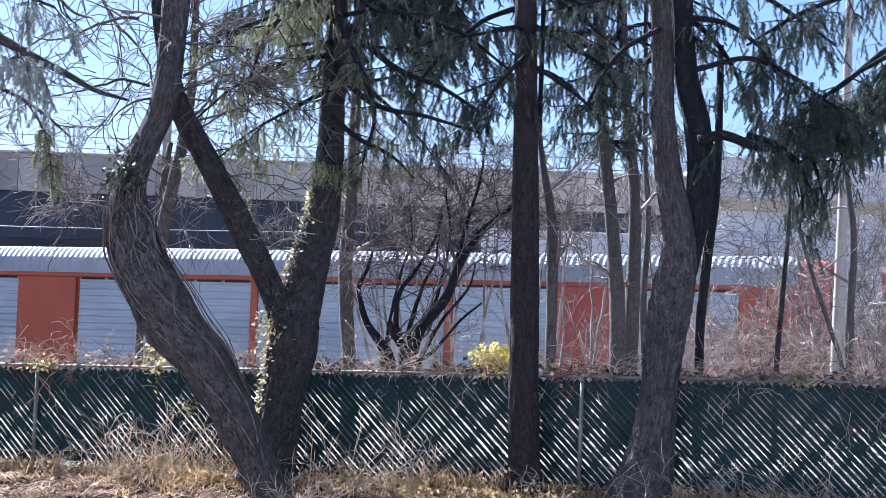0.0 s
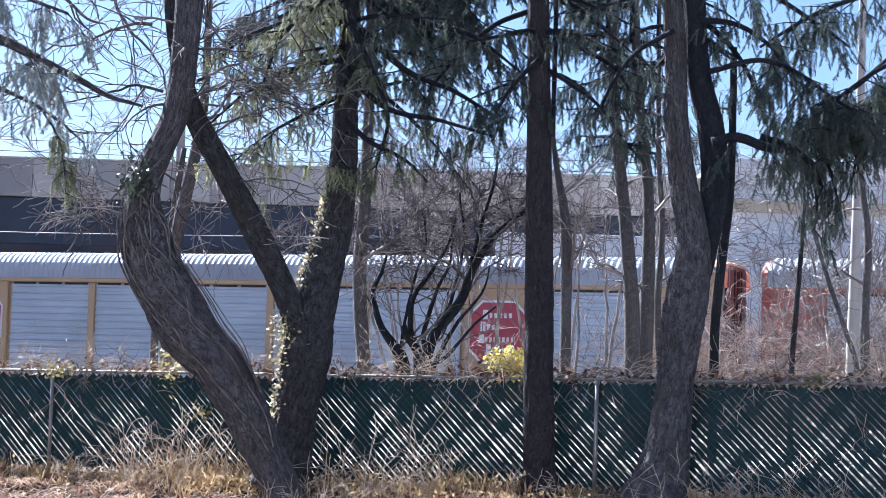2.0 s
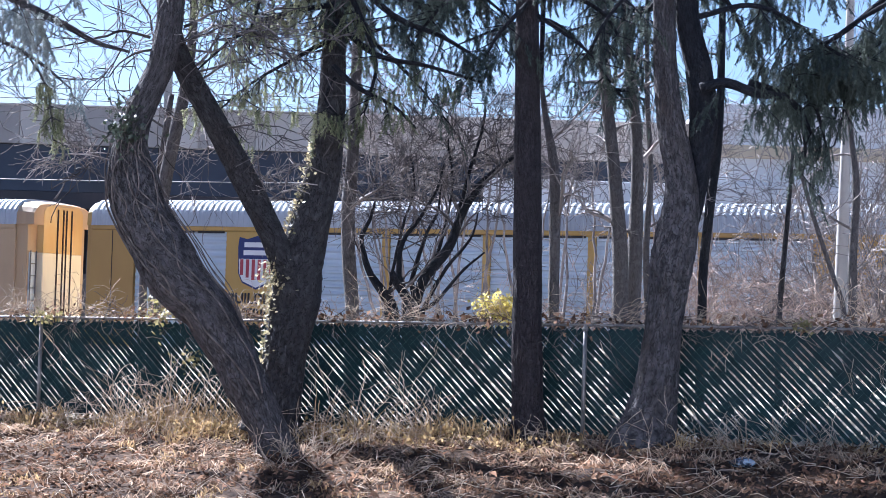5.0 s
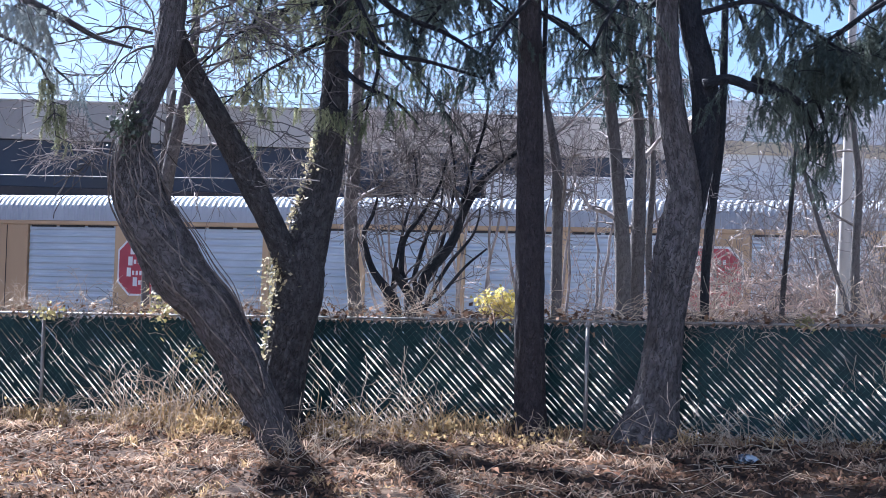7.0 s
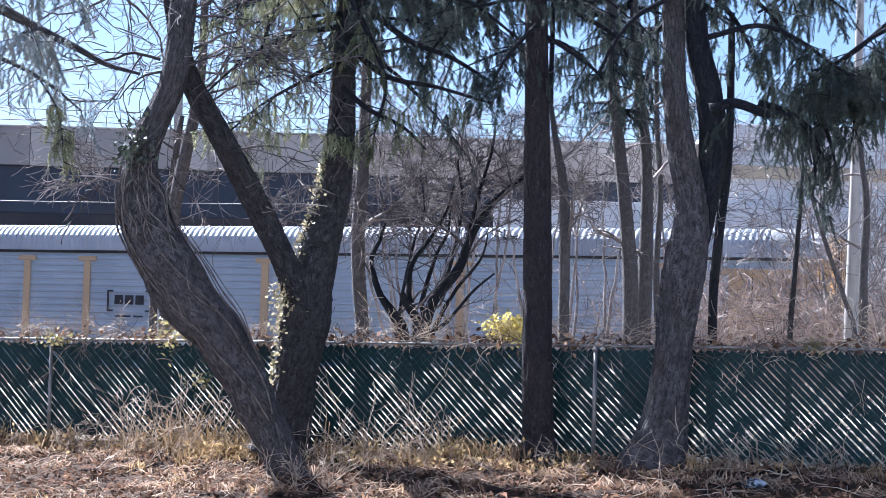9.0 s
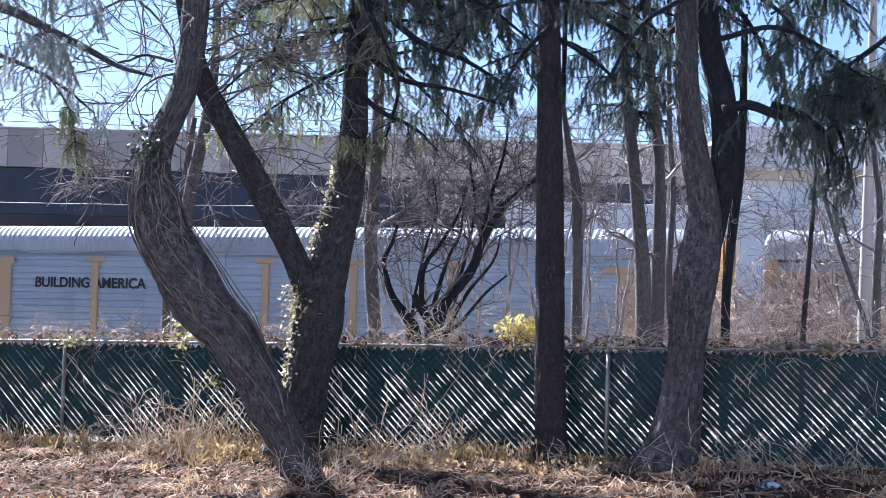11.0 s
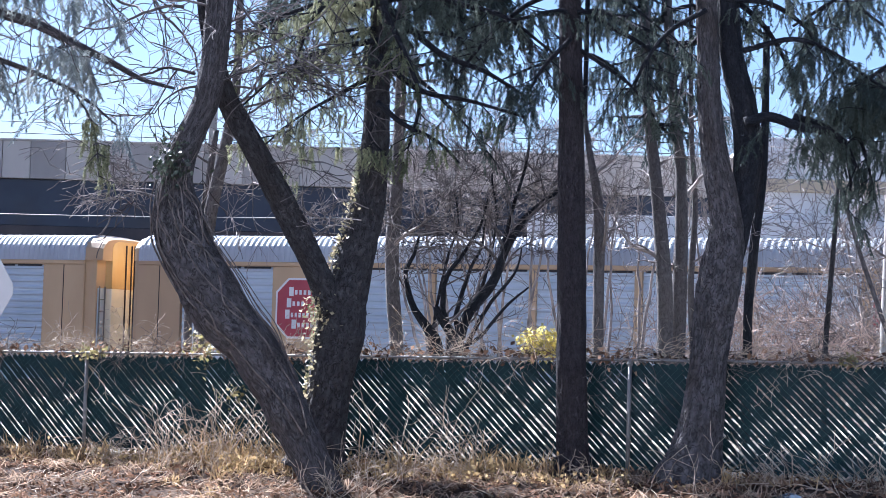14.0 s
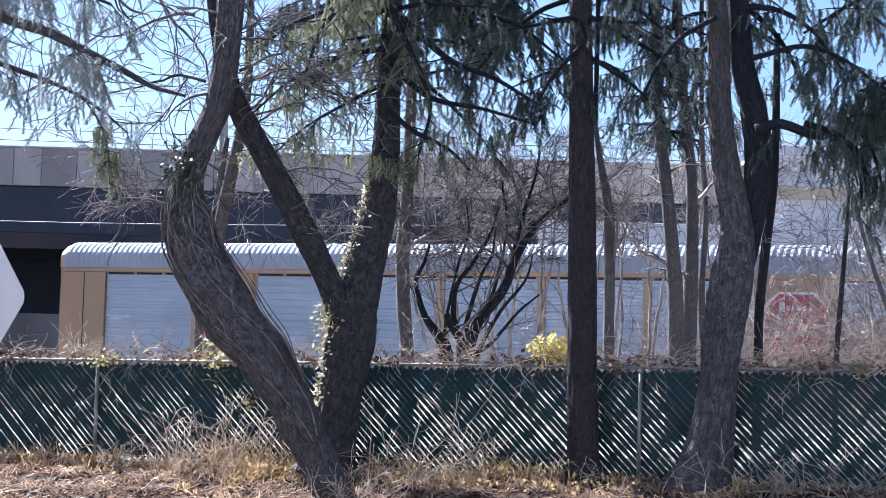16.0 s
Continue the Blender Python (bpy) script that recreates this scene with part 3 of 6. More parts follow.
def shield_sign(car, x, z, face):
    out = [(-0.56, 0.72), (-0.30, 0.66), (0.0, 0.76), (0.30, 0.66), (0.56, 0.72), (0.60, 0.45), (0.57, -0.35), (0.45, -0.62), (0.0, -0.82), (-0.45, -0.62), (-0.57, -0.35), (-0.60, 0.45)]
    o = part("shield", prism([(x + 0.93 * a, z + 0.9 * b) for a, b in out], face - 0.016, face - 0.002), SIGN_NAVY, car, "navy shield-shaped emblem")
    low = [(-0.56, 0.08), (0.56, 0.08), (0.54, -0.34), (0.43, -0.58), (0.0, -0.76), (-0.43, -0.58), (-0.54, -0.34)]
    part("shield_field", prism([(x + 0.93 * a, z + 0.9 * b) for a, b in low[::-1]], face - 0.022, face - 0.0165), SIGN_WHITE, o)
    for i in range(6):
        sx = -0.43 + i * 0.172
        part("stripe", box((x + sx - 0.045, face - 0.03, z - 0.52 + abs(sx) * 0.38), (x + sx + 0.045, face - 0.0225, z + 0.06)), SIGN_RED, o)
    for bx, bz, w in ((-0.37, 0.38, 0.74), (-0.39, 0.17, 0.78)):
        part("lettering_bar", box((x + bx, face - 0.024, z + bz), (x + bx + w, face - 0.0165, z + bz + 0.13)), SIGN_WHITE, o)


def words(text, size, mat, parent, x, z, face):
    cu = bpy.data.curves.new("words", "FONT")
    cu.body, cu.size, cu.extrude, cu.offset = text, size, 0.003, 0.011
    tmp = new("words", cu)
    me = bpy.data.meshes.new_from_object(tmp.evaluated_get(bpy.context.evaluated_depsgraph_get()))
    bpy.data.objects.remove(tmp)
    me.materials.clear()
    me.materials.append(mat)
    o = child("lettering", me, parent)
    o.matrix_local = pose(x, face - 0.008, z, 90, 0, 0)
    return o


def end_doors(car, side, paint, lower):
    """The end wall with its corner ladder, and the folding doors that stand proud of it; side is -1 or 1."""
    h = CAR_L / 2
    if side < 0:
        h -= 0.2                       # the doors of this end lie nearly flush
    a, b = sorted((side * (CAR_L / 2 - 0.3), side * (h + 0.24)))
    head = [(-1.42, 1.0), (1.42, 1.0), (1.42, 5.30), (1.34, 5.44), (1.12, 5.56), (0.6, 5.62), (-0.6, 5.62), (-1.12, 5.56), (-1.34, 5.44), (-1.42, 5.30)]
    wall = part("end_wall", prism_along(head, a, b), paint, car, "weathered end wall")
    p, q = sorted((side * (h + 0.243), side * (h + 0.275)))
    part("ladder_back", box((p, -1.36, 1.0), (q, -1.04, 4.25), 0.006), PANEL, wall)
    for y in (-1.34, -1.07):
        p, q = sorted((side * (h + 0.278), side * (h + 0.31)))
        part("ladder_stile", box((p, y, 1.0), (q, y + 0.03, 4.3), 0.005), GALV, wall)
    for i in range(9):
        p, q = sorted((side * (h + 0.28), side * (h + 0.305)))
        part("ladder_rung", box((p, -1.308, 1.2 + 0.34 * i), (q, -1.072, 1.225 + 0.34 * i), 0.004), GALV, wall)
    proud = 0.46 if side > 0 else 0.27
    a, b = sorted((side * (h + 0.243), side * (h + proud)))
    d = part("end_door", box((a, -0.98, 1.0), (b, 0.98, 4.25), 0.02), lower, car, "worn pale lower end door")
    top = [(-0.98, 4.255), (0.98, 4.255), (0.98, 5.40), (0.9, 5.52), (0.7, 5.58), (-0.7, 5.58), (-0.9, 5.52), (-0.98, 5.40)]
    part("upper_end_door", prism_along(top, a, b), lower if lower is not CREAM else END_ORANGE, car)
    x = side * (h + proud + 0.002)
    for y in (-0.31, -0.03, 0.13, 0.39):
        p, q = sorted((x, x + side * 0.03))
        part("door_seam", box((p, y - 0.026, 1.0), (q, y + 0.026, 5.5), 0.008), BARK_RED, d)


def truck(car, x):
    t = part("truck_frame", box((x - 1.5, -1.05, 0.3), (x + 1.5, -0.9, 0.7), 0.04), BLACK, car)
    part("truck_bolster", box((x - 0.3, -1.1, 0.45), (x + 0.3, 1.1, 0.85), 0.04), BLACK, t)
    part("truck_side", box((x - 1.5, 0.9, 0.3), (x + 1.5, 1.05, 0.7), 0.04), BLACK, t)
    if not WHEEL_ME:
        bm = bmesh.new()
        bmesh.ops.create_cone(bm, cap_ends=True, segments=20, radius1=0.44, radius2=0.42, depth=0.12, matrix=Matrix.Rotation(radians(90), 4, "X"))
        bmesh.ops.create_cone(bm, cap_ends=True, segments=20, radius1=0.14, radius2=0.14, depth=0.2, matrix=Matrix.Rotation(radians(90), 4, "X"))
        me = bpy.data.meshes.new("wheel")
        bm.to_mesh(me)
        bm.free()
        me.materials.append(RAIL)
        WHEEL_ME.append(me)
    for dx in (-0.85, 0.85):
        for y in (-0.75, 0.75):
            w = child("wheel", WHEEL_ME[0], t)
            w.location = (x + dx, y, 0.44)


def freight_car(label, paint, style, left="sign", right="sign", lower=None, end_w=(1.48, 1.48)):
    """A closed car for new motor cars. x runs along it, z is above the rail; the side at -y faces the fence."""
    car = thing("freight_car", label, "freight car", "cars of the train", at=(0, 0, RAIL_Z), turn=TRAIN_DEG)
    h = CAR_L / 2
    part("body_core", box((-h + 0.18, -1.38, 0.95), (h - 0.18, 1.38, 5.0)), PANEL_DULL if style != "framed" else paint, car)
    part("sill", box((-h, -1.5, 0.72), (h, 1.5, 0.98), 0.02), paint, car)
    roof = child("roof", ROOF_ME, car, "corrugated galvanised roof")
    roof.location.z = SIDE_TOP
    for s in (1, -1):
        if (paint, style, s) not in CAP_CACHE:
            CAP_CACHE[paint, style, s] = roof_cap_mesh(paint if style == "framed" else ROOF, 1.0 if s > 0 else 0.3)
        c = child("roof_end", CAP_CACHE[paint, style, s], car)
        c.matrix_local = pose(s * (h - 0.13), 0, SIDE_TOP, 0, 0, 0 if s > 0 else 180)
        end_doors(car, s, paint, lower or CREAM)
        truck(car, s * (h - 2.6))
    face = -SIDE_Y
    if style == "framed":
        part("top_rail", box((-h + 0.12, face - 0.02, 4.905), (h - 0.12, -1.36, 5.02), 0.012), paint, car)
        part("far_side", box((-h + 0.1, 1.385, 1.0), (h - 0.1, 1.5, 5.02), 0.012), PANEL, car)
        # the solid bays at the ends, then a panel, a plate, and the open run between
        cells = []
        x = -h + 0.12
        part("end_bay", box((x, face, 1.0), (-h + end_w[0], -1.40, 4.90), 0.012), paint, car)
        part("end_bay", box((h - end_w[1], face, 1.0), (h - 0.12, -1.40, 4.90), 0.012), paint, car)
        for s, ew in ((-1, end_w[0]), (1, end_w[1])):
            part("end_seam", box((s * (h - 0.06 - ew * 0.5) - 0.012, face - 0.006, 1.0), (s * (h - 0.06 - ew * 0.5) + 0.012, face + 0.004, 4.89)), BARK_RED, car)
        pl_l, pl_r = (-8.76, -6.9), (6.9, 8.76)
        cells += [(-h + end_w[0] + 0.04, pl_l[0] - 0.03), (pl_r[1] + 0.03, h - end_w[1] - 0.04)]
        n = 5
        run = pl_r[0] - pl_l[1]
        for i in range(n):
            a = pl_l[1] + run * i / n
            cells.append((a + 0.11, a + run / n - 0.11))
            if i:
                part("post", box((a - 0.1, face - 0.01, 1.0), (a + 0.1, -1.40, 4.90), 0.015), paint, car)
        for (a, b), what in ((pl_l, left), (pl_r, right)):
            part("plate", box((a, face - 0.005, 1.0), (b, -1.40, 4.90), 0.015), paint, car)
            mid = (a + b) / 2
            if what == "sign":
                red_sign(car, mid, 3.8, face - 0.005)
            if what == "shield":
                shield_sign(car, mid, 4.1, face - 0.005)
                words("BUILDING", 0.38, BLACK, car, a + 0.1, 3.0, face - 0.005)
                words("AMERICA", 0.38, BLACK, car, a + 0.1, 2.6, face - 0.005)
        for a, b in cells:
            o = child("side_panel", panel_me(b - a), car)
            o.location = (a, face + 0.075, 0.98)
            o.scale.x = (b - a) / round(b - a, 2)
            for g in range(3):
                w = (b - a) / 3
                part("vent_slot", box((a + g * w + 0.06, face + 0.03, 4.842), (a + (g + 1) * w - 0.06, face + 0.06, 4.895)), BLACK, car)
    else:
        part("top_rail", box((-h + 0.3, face + 0.02, 4.95), (h - 0.3, -1.36, 5.02), 0.01), BLACK if style == "ribbed" else PANEL_DULL, car)
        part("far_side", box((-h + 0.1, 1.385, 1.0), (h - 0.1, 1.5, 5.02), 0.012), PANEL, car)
        n = 10
        run = CAR_L - 0.4 - 3.4
        x0 = -h + 0.2 + 1.7
        for i in range(n):
            a = x0 + run * i / n
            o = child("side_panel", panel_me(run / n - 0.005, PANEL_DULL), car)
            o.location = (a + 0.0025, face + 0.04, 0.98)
        for s in (-1, 1):
            a, b = sorted((s * (h - 0.12), s * (h - 0.68)))
            part("end_recess", box((a, face + 0.07, 1.0), (b, -1.40, 4.70), 0.012), RUSTY_OCHRE, car, "rust-stained corner bay")
            a, b = sorted((s * (h - 0.70), s * (h - 1.85)))
            part("end_bay", box((a, face, 1.0), (b, -1.40, 4.70), 0.012), paint, car)
            p, q = sorted((s * (h + 0.02), s * (h - 2.2)))
            part("end_beam", box((p, face - 0.12, 4.60), (q, face - 0.002, 4.74), 0.012), paint, car)
            p, q = sorted((s * (h - 0.06), s * (h - 0.85)))
            o = part("roof_plate", roof_strip(p, q), ROOF, car, "smooth plate at the roof's end")
            o.location.z = SIDE_TOP
            part("end_seam", box(((a + b) / 2 - 0.015, face - 0.008, 1.0), ((a + b) / 2 + 0.015, face + 0.004, 4.54)), BARK_RED, car)
        for x in POSTS[style]:
            part("post", box((x - 0.11, face - 0.02, 1.0), (x + 0.11, face + 0.03, 4.72), 0.012), paint, car)
            part("post_cap", box((x - 0.28, face - 0.03, 4.725), (x + 0.28, face + 0.03, 4.86), 0.012), paint, car)
        if style == "shielded":
            part("plate", box((-8.55, face - 0.035, 1.0), (-6.59, face + 0.03, 4.80), 0.015), paint, car)
            part("plate_head", box((-8.65, face - 0.045, 4.64), (-6.49, face - 0.036, 4.84), 0.005), paint, car)
            shield_sign(car, -7.57, 4.0, face - 0.036)
            words("BUILDING AMERICA", 0.40, BLACK, car, -5.8, 4.0, face + 0.01)
        else:
            for bx, bz, w, hh in ((-0.7, -0.3, 0.05, 0.6), (0.65, -0.3, 0.05, 0.6), (-0.65, 0.25, 0.14, 0.05), (0.51, 0.25, 0.14, 0.05), (-0.65, -0.3, 0.14, 0.05), (0.51, -0.3, 0.14, 0.05),
                                  (-0.46, -0.1, 0.26, 0.26), (-0.13, -0.1, 0.26, 0.26), (0.2, -0.1, 0.26, 0.26), (-0.44, -0.45, 0.5, 0.05), (0.15, -0.45, 0.3, 0.05)):
                part("lettering_bar", box((bx - 5.36, face, bz + 3.62), (bx + w - 5.36, face + 0.014, bz + hh + 3.62)), BLACK, car)
        car.scale.z = 0.98 if style == "ribbed" else 0.985      # older, slightly lower cars
    return car


# end-door colour darkened to carry the shade between two cars
SHADED_DOOR = material("shaded_end_door", (0.035, 0.03, 0.03), (0.06, 0.05, 0.048), 1.2, 0.7, third=(0.08, 0.055, 0.045), stretch=(1, 1, 0.3))
CARS = [
    freight_car("orange freight car with ribbed silver panels", ORANGE, "framed", "plain", "plain", ORANGE),
    freight_car("orange freight car with ribbed silver panels", ORANGE, "framed", "plain", "plain", ORANGE),
    freight_car("ochre freight car with red eight-sided signs and end doors coloured as in shade", YELLOW, "framed", "sign", "sign", SHADED_DOOR),
    freight_car("bright yellow freight car with a navy shield emblem", BRIGHT_YELLOW, "framed", "shield", "plain"),
    freight_car("ochre freight car with red eight-sided signs on ribbed silver sides", YELLOW, "framed", "sign", "sign"),
    freight_car("silver freight car with thin yellow posts and black lettering", YELLOW, "ribbed"),
    freight_car("silver freight car with a navy shield on a yellow plate", YELLOW, "shielded"),
    freight_car("ochre freight car with red eight-sided signs on ribbed silver sides", YELLOW, "framed", "sign", "sign"),
    freight_car("ochre freight car with red eight-sided signs, last of the train", YELLOW, "framed", "sign", "sign"),
]
TRAIN_S0 = 11.09


# ---- the dark vehicle on the viaduct ----
def dark_van():
    v = thing("dark_van", "dark van driving along the raised road", "van", at=(0, 80.2, 9.1))
    part("body", prism([(-2.7, 0.35), (2.6, 0.35), (2.7, 0.8), (2.55, 1.15), (1.75, 1.3), (0.95, 2.05), (0.6, 2.15), (-2.55, 2.15), (-2.7, 1.9)], -0.95, 0.95), CAR_PAINT, v)
    part("side_window", prism([(0.0, 1.35), (1.45, 1.35), (0.85, 1.95), (0.0, 1.98)], -0.965, -0.951), GLASS, v)
    part("windscreen", prism([(1.72, 1.36), (1.80, 1.34), (1.02, 2.03), (0.96, 2.02)], -0.85, 0.85), GLASS, v)
    part("mirror", box((1.25, -1.12, 1.3), (1.4, -0.96, 1.5), 0.03), CAR_PAINT, v)
    for x in (-1.75, 1.75):
        for y in (-0.88, 0.88):
            bm = bmesh.new()
            bmesh.ops.create_cone(bm, cap_ends=True, segments=24, radius1=0.36, radius2=0.36, depth=0.24, matrix=Matrix.Translation((x, y, 0.36)) @ Matrix.Rotation(radians(90), 4, "X"))
            w = part("wheel", bm, RUBBER, v)
    return v


VAN = dark_van()


# ---- the fence ----
def fence():
    f = thing("fence", "low chain-link fence filled with dark green slats", "fence", at=(float(FENCE_A[0]), float(FENCE_A[1]), 0), turn=FENCE_DEG)
    high = 1.07
    k0, k1 = -3.2, 12.6
    slope = 0.0165
    tilt = math.degrees(math.atan(slope))
    st = Strokes()
    st.add([(k0, 0, fence_base(k0) + high, 0.0135), (k1, 0, fence_base(k1) + high, 0.0135)], 10)
    child("top_rail", st.mesh("top_rail", GALV), f, "galvanised top rail")
    for i in range(-1, 5):
        k = i * 3.05
        st = Strokes()
        st.add([(k, -0.045, fence_base(k) - 0.15, 0.02), (k, -0.045, fence_base(k) + high - 0.05, 0.02)], 10)
        p = child("post", st.mesh("post", GALV), f)
        st = Strokes()
        st.add([(k, -0.045, fence_base(k) + high - 0.05, 0.03), (k, -0.045, fence_base(k) + high - 0.03, 0.03), (k, -0.045, fence_base(k) + high, 0.012)], 10)
        child("post_cap", st.mesh("post_cap", GALV), p)
    pitch = 0.0762
    n = int((k1 - k0) / pitch)
    r = random.Random(11)
    for i in range(n - 12):
        x0 = k0 + i * pitch          # head of the slat; it runs down to the right
        segs = 22
        verts, faces = [], []
        lean = r.uniform(-0.006, 0.006)
        top = high - 0.03 - r.uniform(0, 0.012)
        twist = r.uniform(-0.004, 0.004)
        for j in range(segs + 1):
            u = j / segs
            x, z = x0 + (top - 0.04) * u, top - (top - 0.04) * u
            base = fence_base(x)
            # the weave closes the gap in slanting bands
            d = x - z
            band = math.sin(d * 17 + 1.2 * noise.noise(Vector((x * 0.7, z * 0.8, 4.0)))) + 0.7 * noise.noise(Vector((d * 2.2, (x + z) * 3.4, 1.7)))
            gap = (0.0092 + 0.0035 * min(max(x, -1), 8) / 4 + 0.006 * noise.noise(Vector((x * 1.4, z * 1.4, 9.0)))) * min(1, max(0.0, 4.5 * (0.72 - band))) * (0.78 + 0.3 * (1 - z)) * min(1, max(0, (0.99 - z) / 0.06))
            half = 0.0272 - gap * 0.5 if gap > 0.0015 else 0.0275
            verts += [(x - half * 0.707, lean + twist, base + z - half * 0.707), (x + half * 0.707, lean - twist, base + z + half * 0.707)]
        m = len(verts)
        verts += [(a, b + 0.003, c) for a, b, c in verts]
        for j in range(segs):
            a = 2 * j
            faces += [(a, a + 1, a + 3, a + 2), (m + a, m + a + 2, m + a + 3, m + a + 1)]
        child("slat", mesh_of("slat", verts, faces, SLAT), f)
    st = Strokes()
    i = 0
    x = k0
    while x < k1 - 0.1:
        for s in (1, -1):
            b = fence_base(x)
            q = []
            for j in range(9):
                u = j / 8
                z = 0.02 + (high - 0.04) * u
                q.append((x + s * (z - high / 2) , -0.012 * (1 if j % 2 else -1) * s - 0.004, b + z, 0.0017))
            if k0 < q[0][0] < k1 and k0 < q[-1][0] < k1:
                st.add(q, 3)
        x += pitch
    child("wire_mesh", st.mesh("wire_mesh", WIRE), f, "thin woven wire", "stuff")
    st = Strokes()
    x = k0
    while x < k1:
        b = fence_base(x) + high
        st.add([(x, 0.0, b - 0.02, 0.0022), (x + 0.012, 0.0, b + 0.045, 0.0022), (x + 0.024, 0, b - 0.02, 0.0022)], 3)
        x += pitch
    child("twisted_wire", st.mesh("twisted_wire", WIRE), f, "twisted wire ends along the top", "stuff")


fence()


# ---- trees ----
def trunk_mesh(name, pts, mat, sides=40, rough=0.10, step=0.04, seed=0.0, flare=0.0):
    st = Strokes()
    p = smooth_path(pts, step)
    if flare:
        z0 = p[0][2]
        for q in p:
            q[3] *= 1 + flare * math.exp(-(q[2] - z0) / 0.18)
    st.add(p, sides, rough, seed)
    return st.mesh(name, mat)


def tree(name, label, mat, stems, seed, category="tree", sides=44, rough=0.10, flare=0.3):
    """Each stem: a part name and rows of x, y, z, radius."""
    t = thing(name, label, category, "trees along the fence")
    for i, (part_name, pts) in enumerate(stems):
        child(part_name, trunk_mesh(part_name, pts, mat, sides, rough, seed=seed + 3.1 * i, flare=flare if i == 0 else 0), t)
    return t


rng = np.random.default_rng(21)

# the leaning tree wound with vines
T1 = [(-1.33, 17.3, -0.04, 0.20), (-1.42, 17.3, 0.13, 0.178), (-1.574, 17.3, 0.457, 0.168), (-1.683, 17.3, 0.662, 0.176), (-1.80, 17.3, 0.868, 0.208), (-1.894, 17.3, 1.074, 0.21), (-2.027, 17.3, 1.279, 0.223), (-2.16, 17.3, 1.484, 0.232), (-2.374, 17.3, 1.687, 0.248),
      (-2.516, 17.3, 1.893, 0.262), (-2.64, 17.3, 2.10, 0.256), (-2.76, 17.3, 2.306, 0.244), (-2.845, 17.3, 2.51, 0.238), (-2.887, 17.3, 2.70, 0.222), (-2.912, 17.3, 2.90, 0.178), (-2.901, 17.3, 3.09, 0.15), (-2.859, 17.3, 3.25, 0.14),
      (-2.804, 17.3, 3.384, 0.132), (-2.748, 17.3, 3.507, 0.126), (-2.70, 17.3, 3.62, 0.12), (-2.65, 17.3, 3.75, 0.12), (-2.62, 17.3, 3.891, 0.121), (-2.591, 17.3, 4.104, 0.122), (-2.575, 17.3, 4.4, 0.125), (-2.55, 17.3, 5.1, 0.13), (-2.544, 17.3, 6.551, 0.115)]
leaning = tree("leaning_tree", "leaning grey-brown tree wound with bare vines", BARK, [("trunk", T1)], 1.0)
# the ivied tree that forks over the fence
T2 = [(-1.614, 18.3, 0.288, 0.255), (-1.555, 18.3, 0.676, 0.227), (-1.478, 18.3, 1.176, 0.211), (-1.405, 18.3, 1.622, 0.233), (-1.377, 18.3, 1.956, 0.233), (-1.296, 18.3, 2.347, 0.2), (-1.183, 18.3, 2.796, 0.166), (-1.128, 18.3, 3.299, 0.144), (-1.113, 18.3, 3.858, 0.122), (-1.102, 18.3, 4.53, 0.105), (-1.098, 18.3, 5.428, 0.094), (-1.128, 18.3, 7.345, 0.061)]
T2B = [(-1.476, 18.2, 1.839, 0.138), (-1.631, 18.13, 2.191, 0.126), (-1.907, 18.06, 2.728, 0.126), (-2.202, 17.99, 3.262, 0.114), (-2.442, 17.92, 3.657, 0.109), (-2.591, 17.85, 3.971, 0.097), (-2.705, 17.78, 4.392, 0.086), (-2.788, 17.71, 5.029, 0.081), (-2.859, 17.64, 6.533, 0.064)]
ivied = tree("ivied_spruce", "forked dark tree with ivy and spruce boughs", BARK_MID, [("trunk", T2), ("limb", T2B)], 5.0)
# the straight spruce
T3 = [(0.878, 17.75, 0.267, 0.172), (0.875, 17.75, 0.561, 0.156), (0.842, 17.75, 1.472, 0.14), (0.819, 17.75, 2.441, 0.134), (0.79, 17.75, 3.413, 0.124), (0.767, 17.75, 4.171, 0.113), (0.732, 17.75, 5.149, 0.102), (0.665, 17.75, 7.225, 0.07)]
straight = tree("straight_spruce", "straight red-brown spruce trunk in front of the fence", BARK_RED, [("trunk", T3)], 9.0, rough=0.06, flare=0.12)
# the forked pair
T4 = [(1.918, 17.3, 0.279, 0.304), (1.992, 17.3, 0.647, 0.231), (2.053, 17.3, 1.093, 0.183), (2.093, 17.3, 1.513, 0.168), (2.143, 17.3, 1.987, 0.204), (2.205, 17.3, 2.409, 0.189), (2.216, 17.3, 2.777, 0.152), (2.125, 17.3, 3.249, 0.131), (2.054, 17.3, 3.721, 0.11), (2.015, 17.3, 4.355, 0.1), (1.971, 17.3, 5.202, 0.089), (1.894, 17.3, 6.852, 0.063)]
T4B = [(2.232, 17.4, 2.309, 0.148), (2.329, 17.4, 2.629, 0.121), (2.396, 17.4, 3.055, 0.127), (2.422, 17.4, 3.48, 0.132), (2.358, 17.4, 3.903, 0.121), (2.251, 17.4, 4.325, 0.111), (2.19, 17.4, 5.017, 0.1), (2.118, 17.4, 6.89, 0.069)]
forked = tree("forked_spruce", "forked tree with rough grey bark and dark boughs", BARK, [("trunk", T4)], 13.0, rough=0.15, flare=0.12)
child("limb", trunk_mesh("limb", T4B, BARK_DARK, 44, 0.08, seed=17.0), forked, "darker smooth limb")

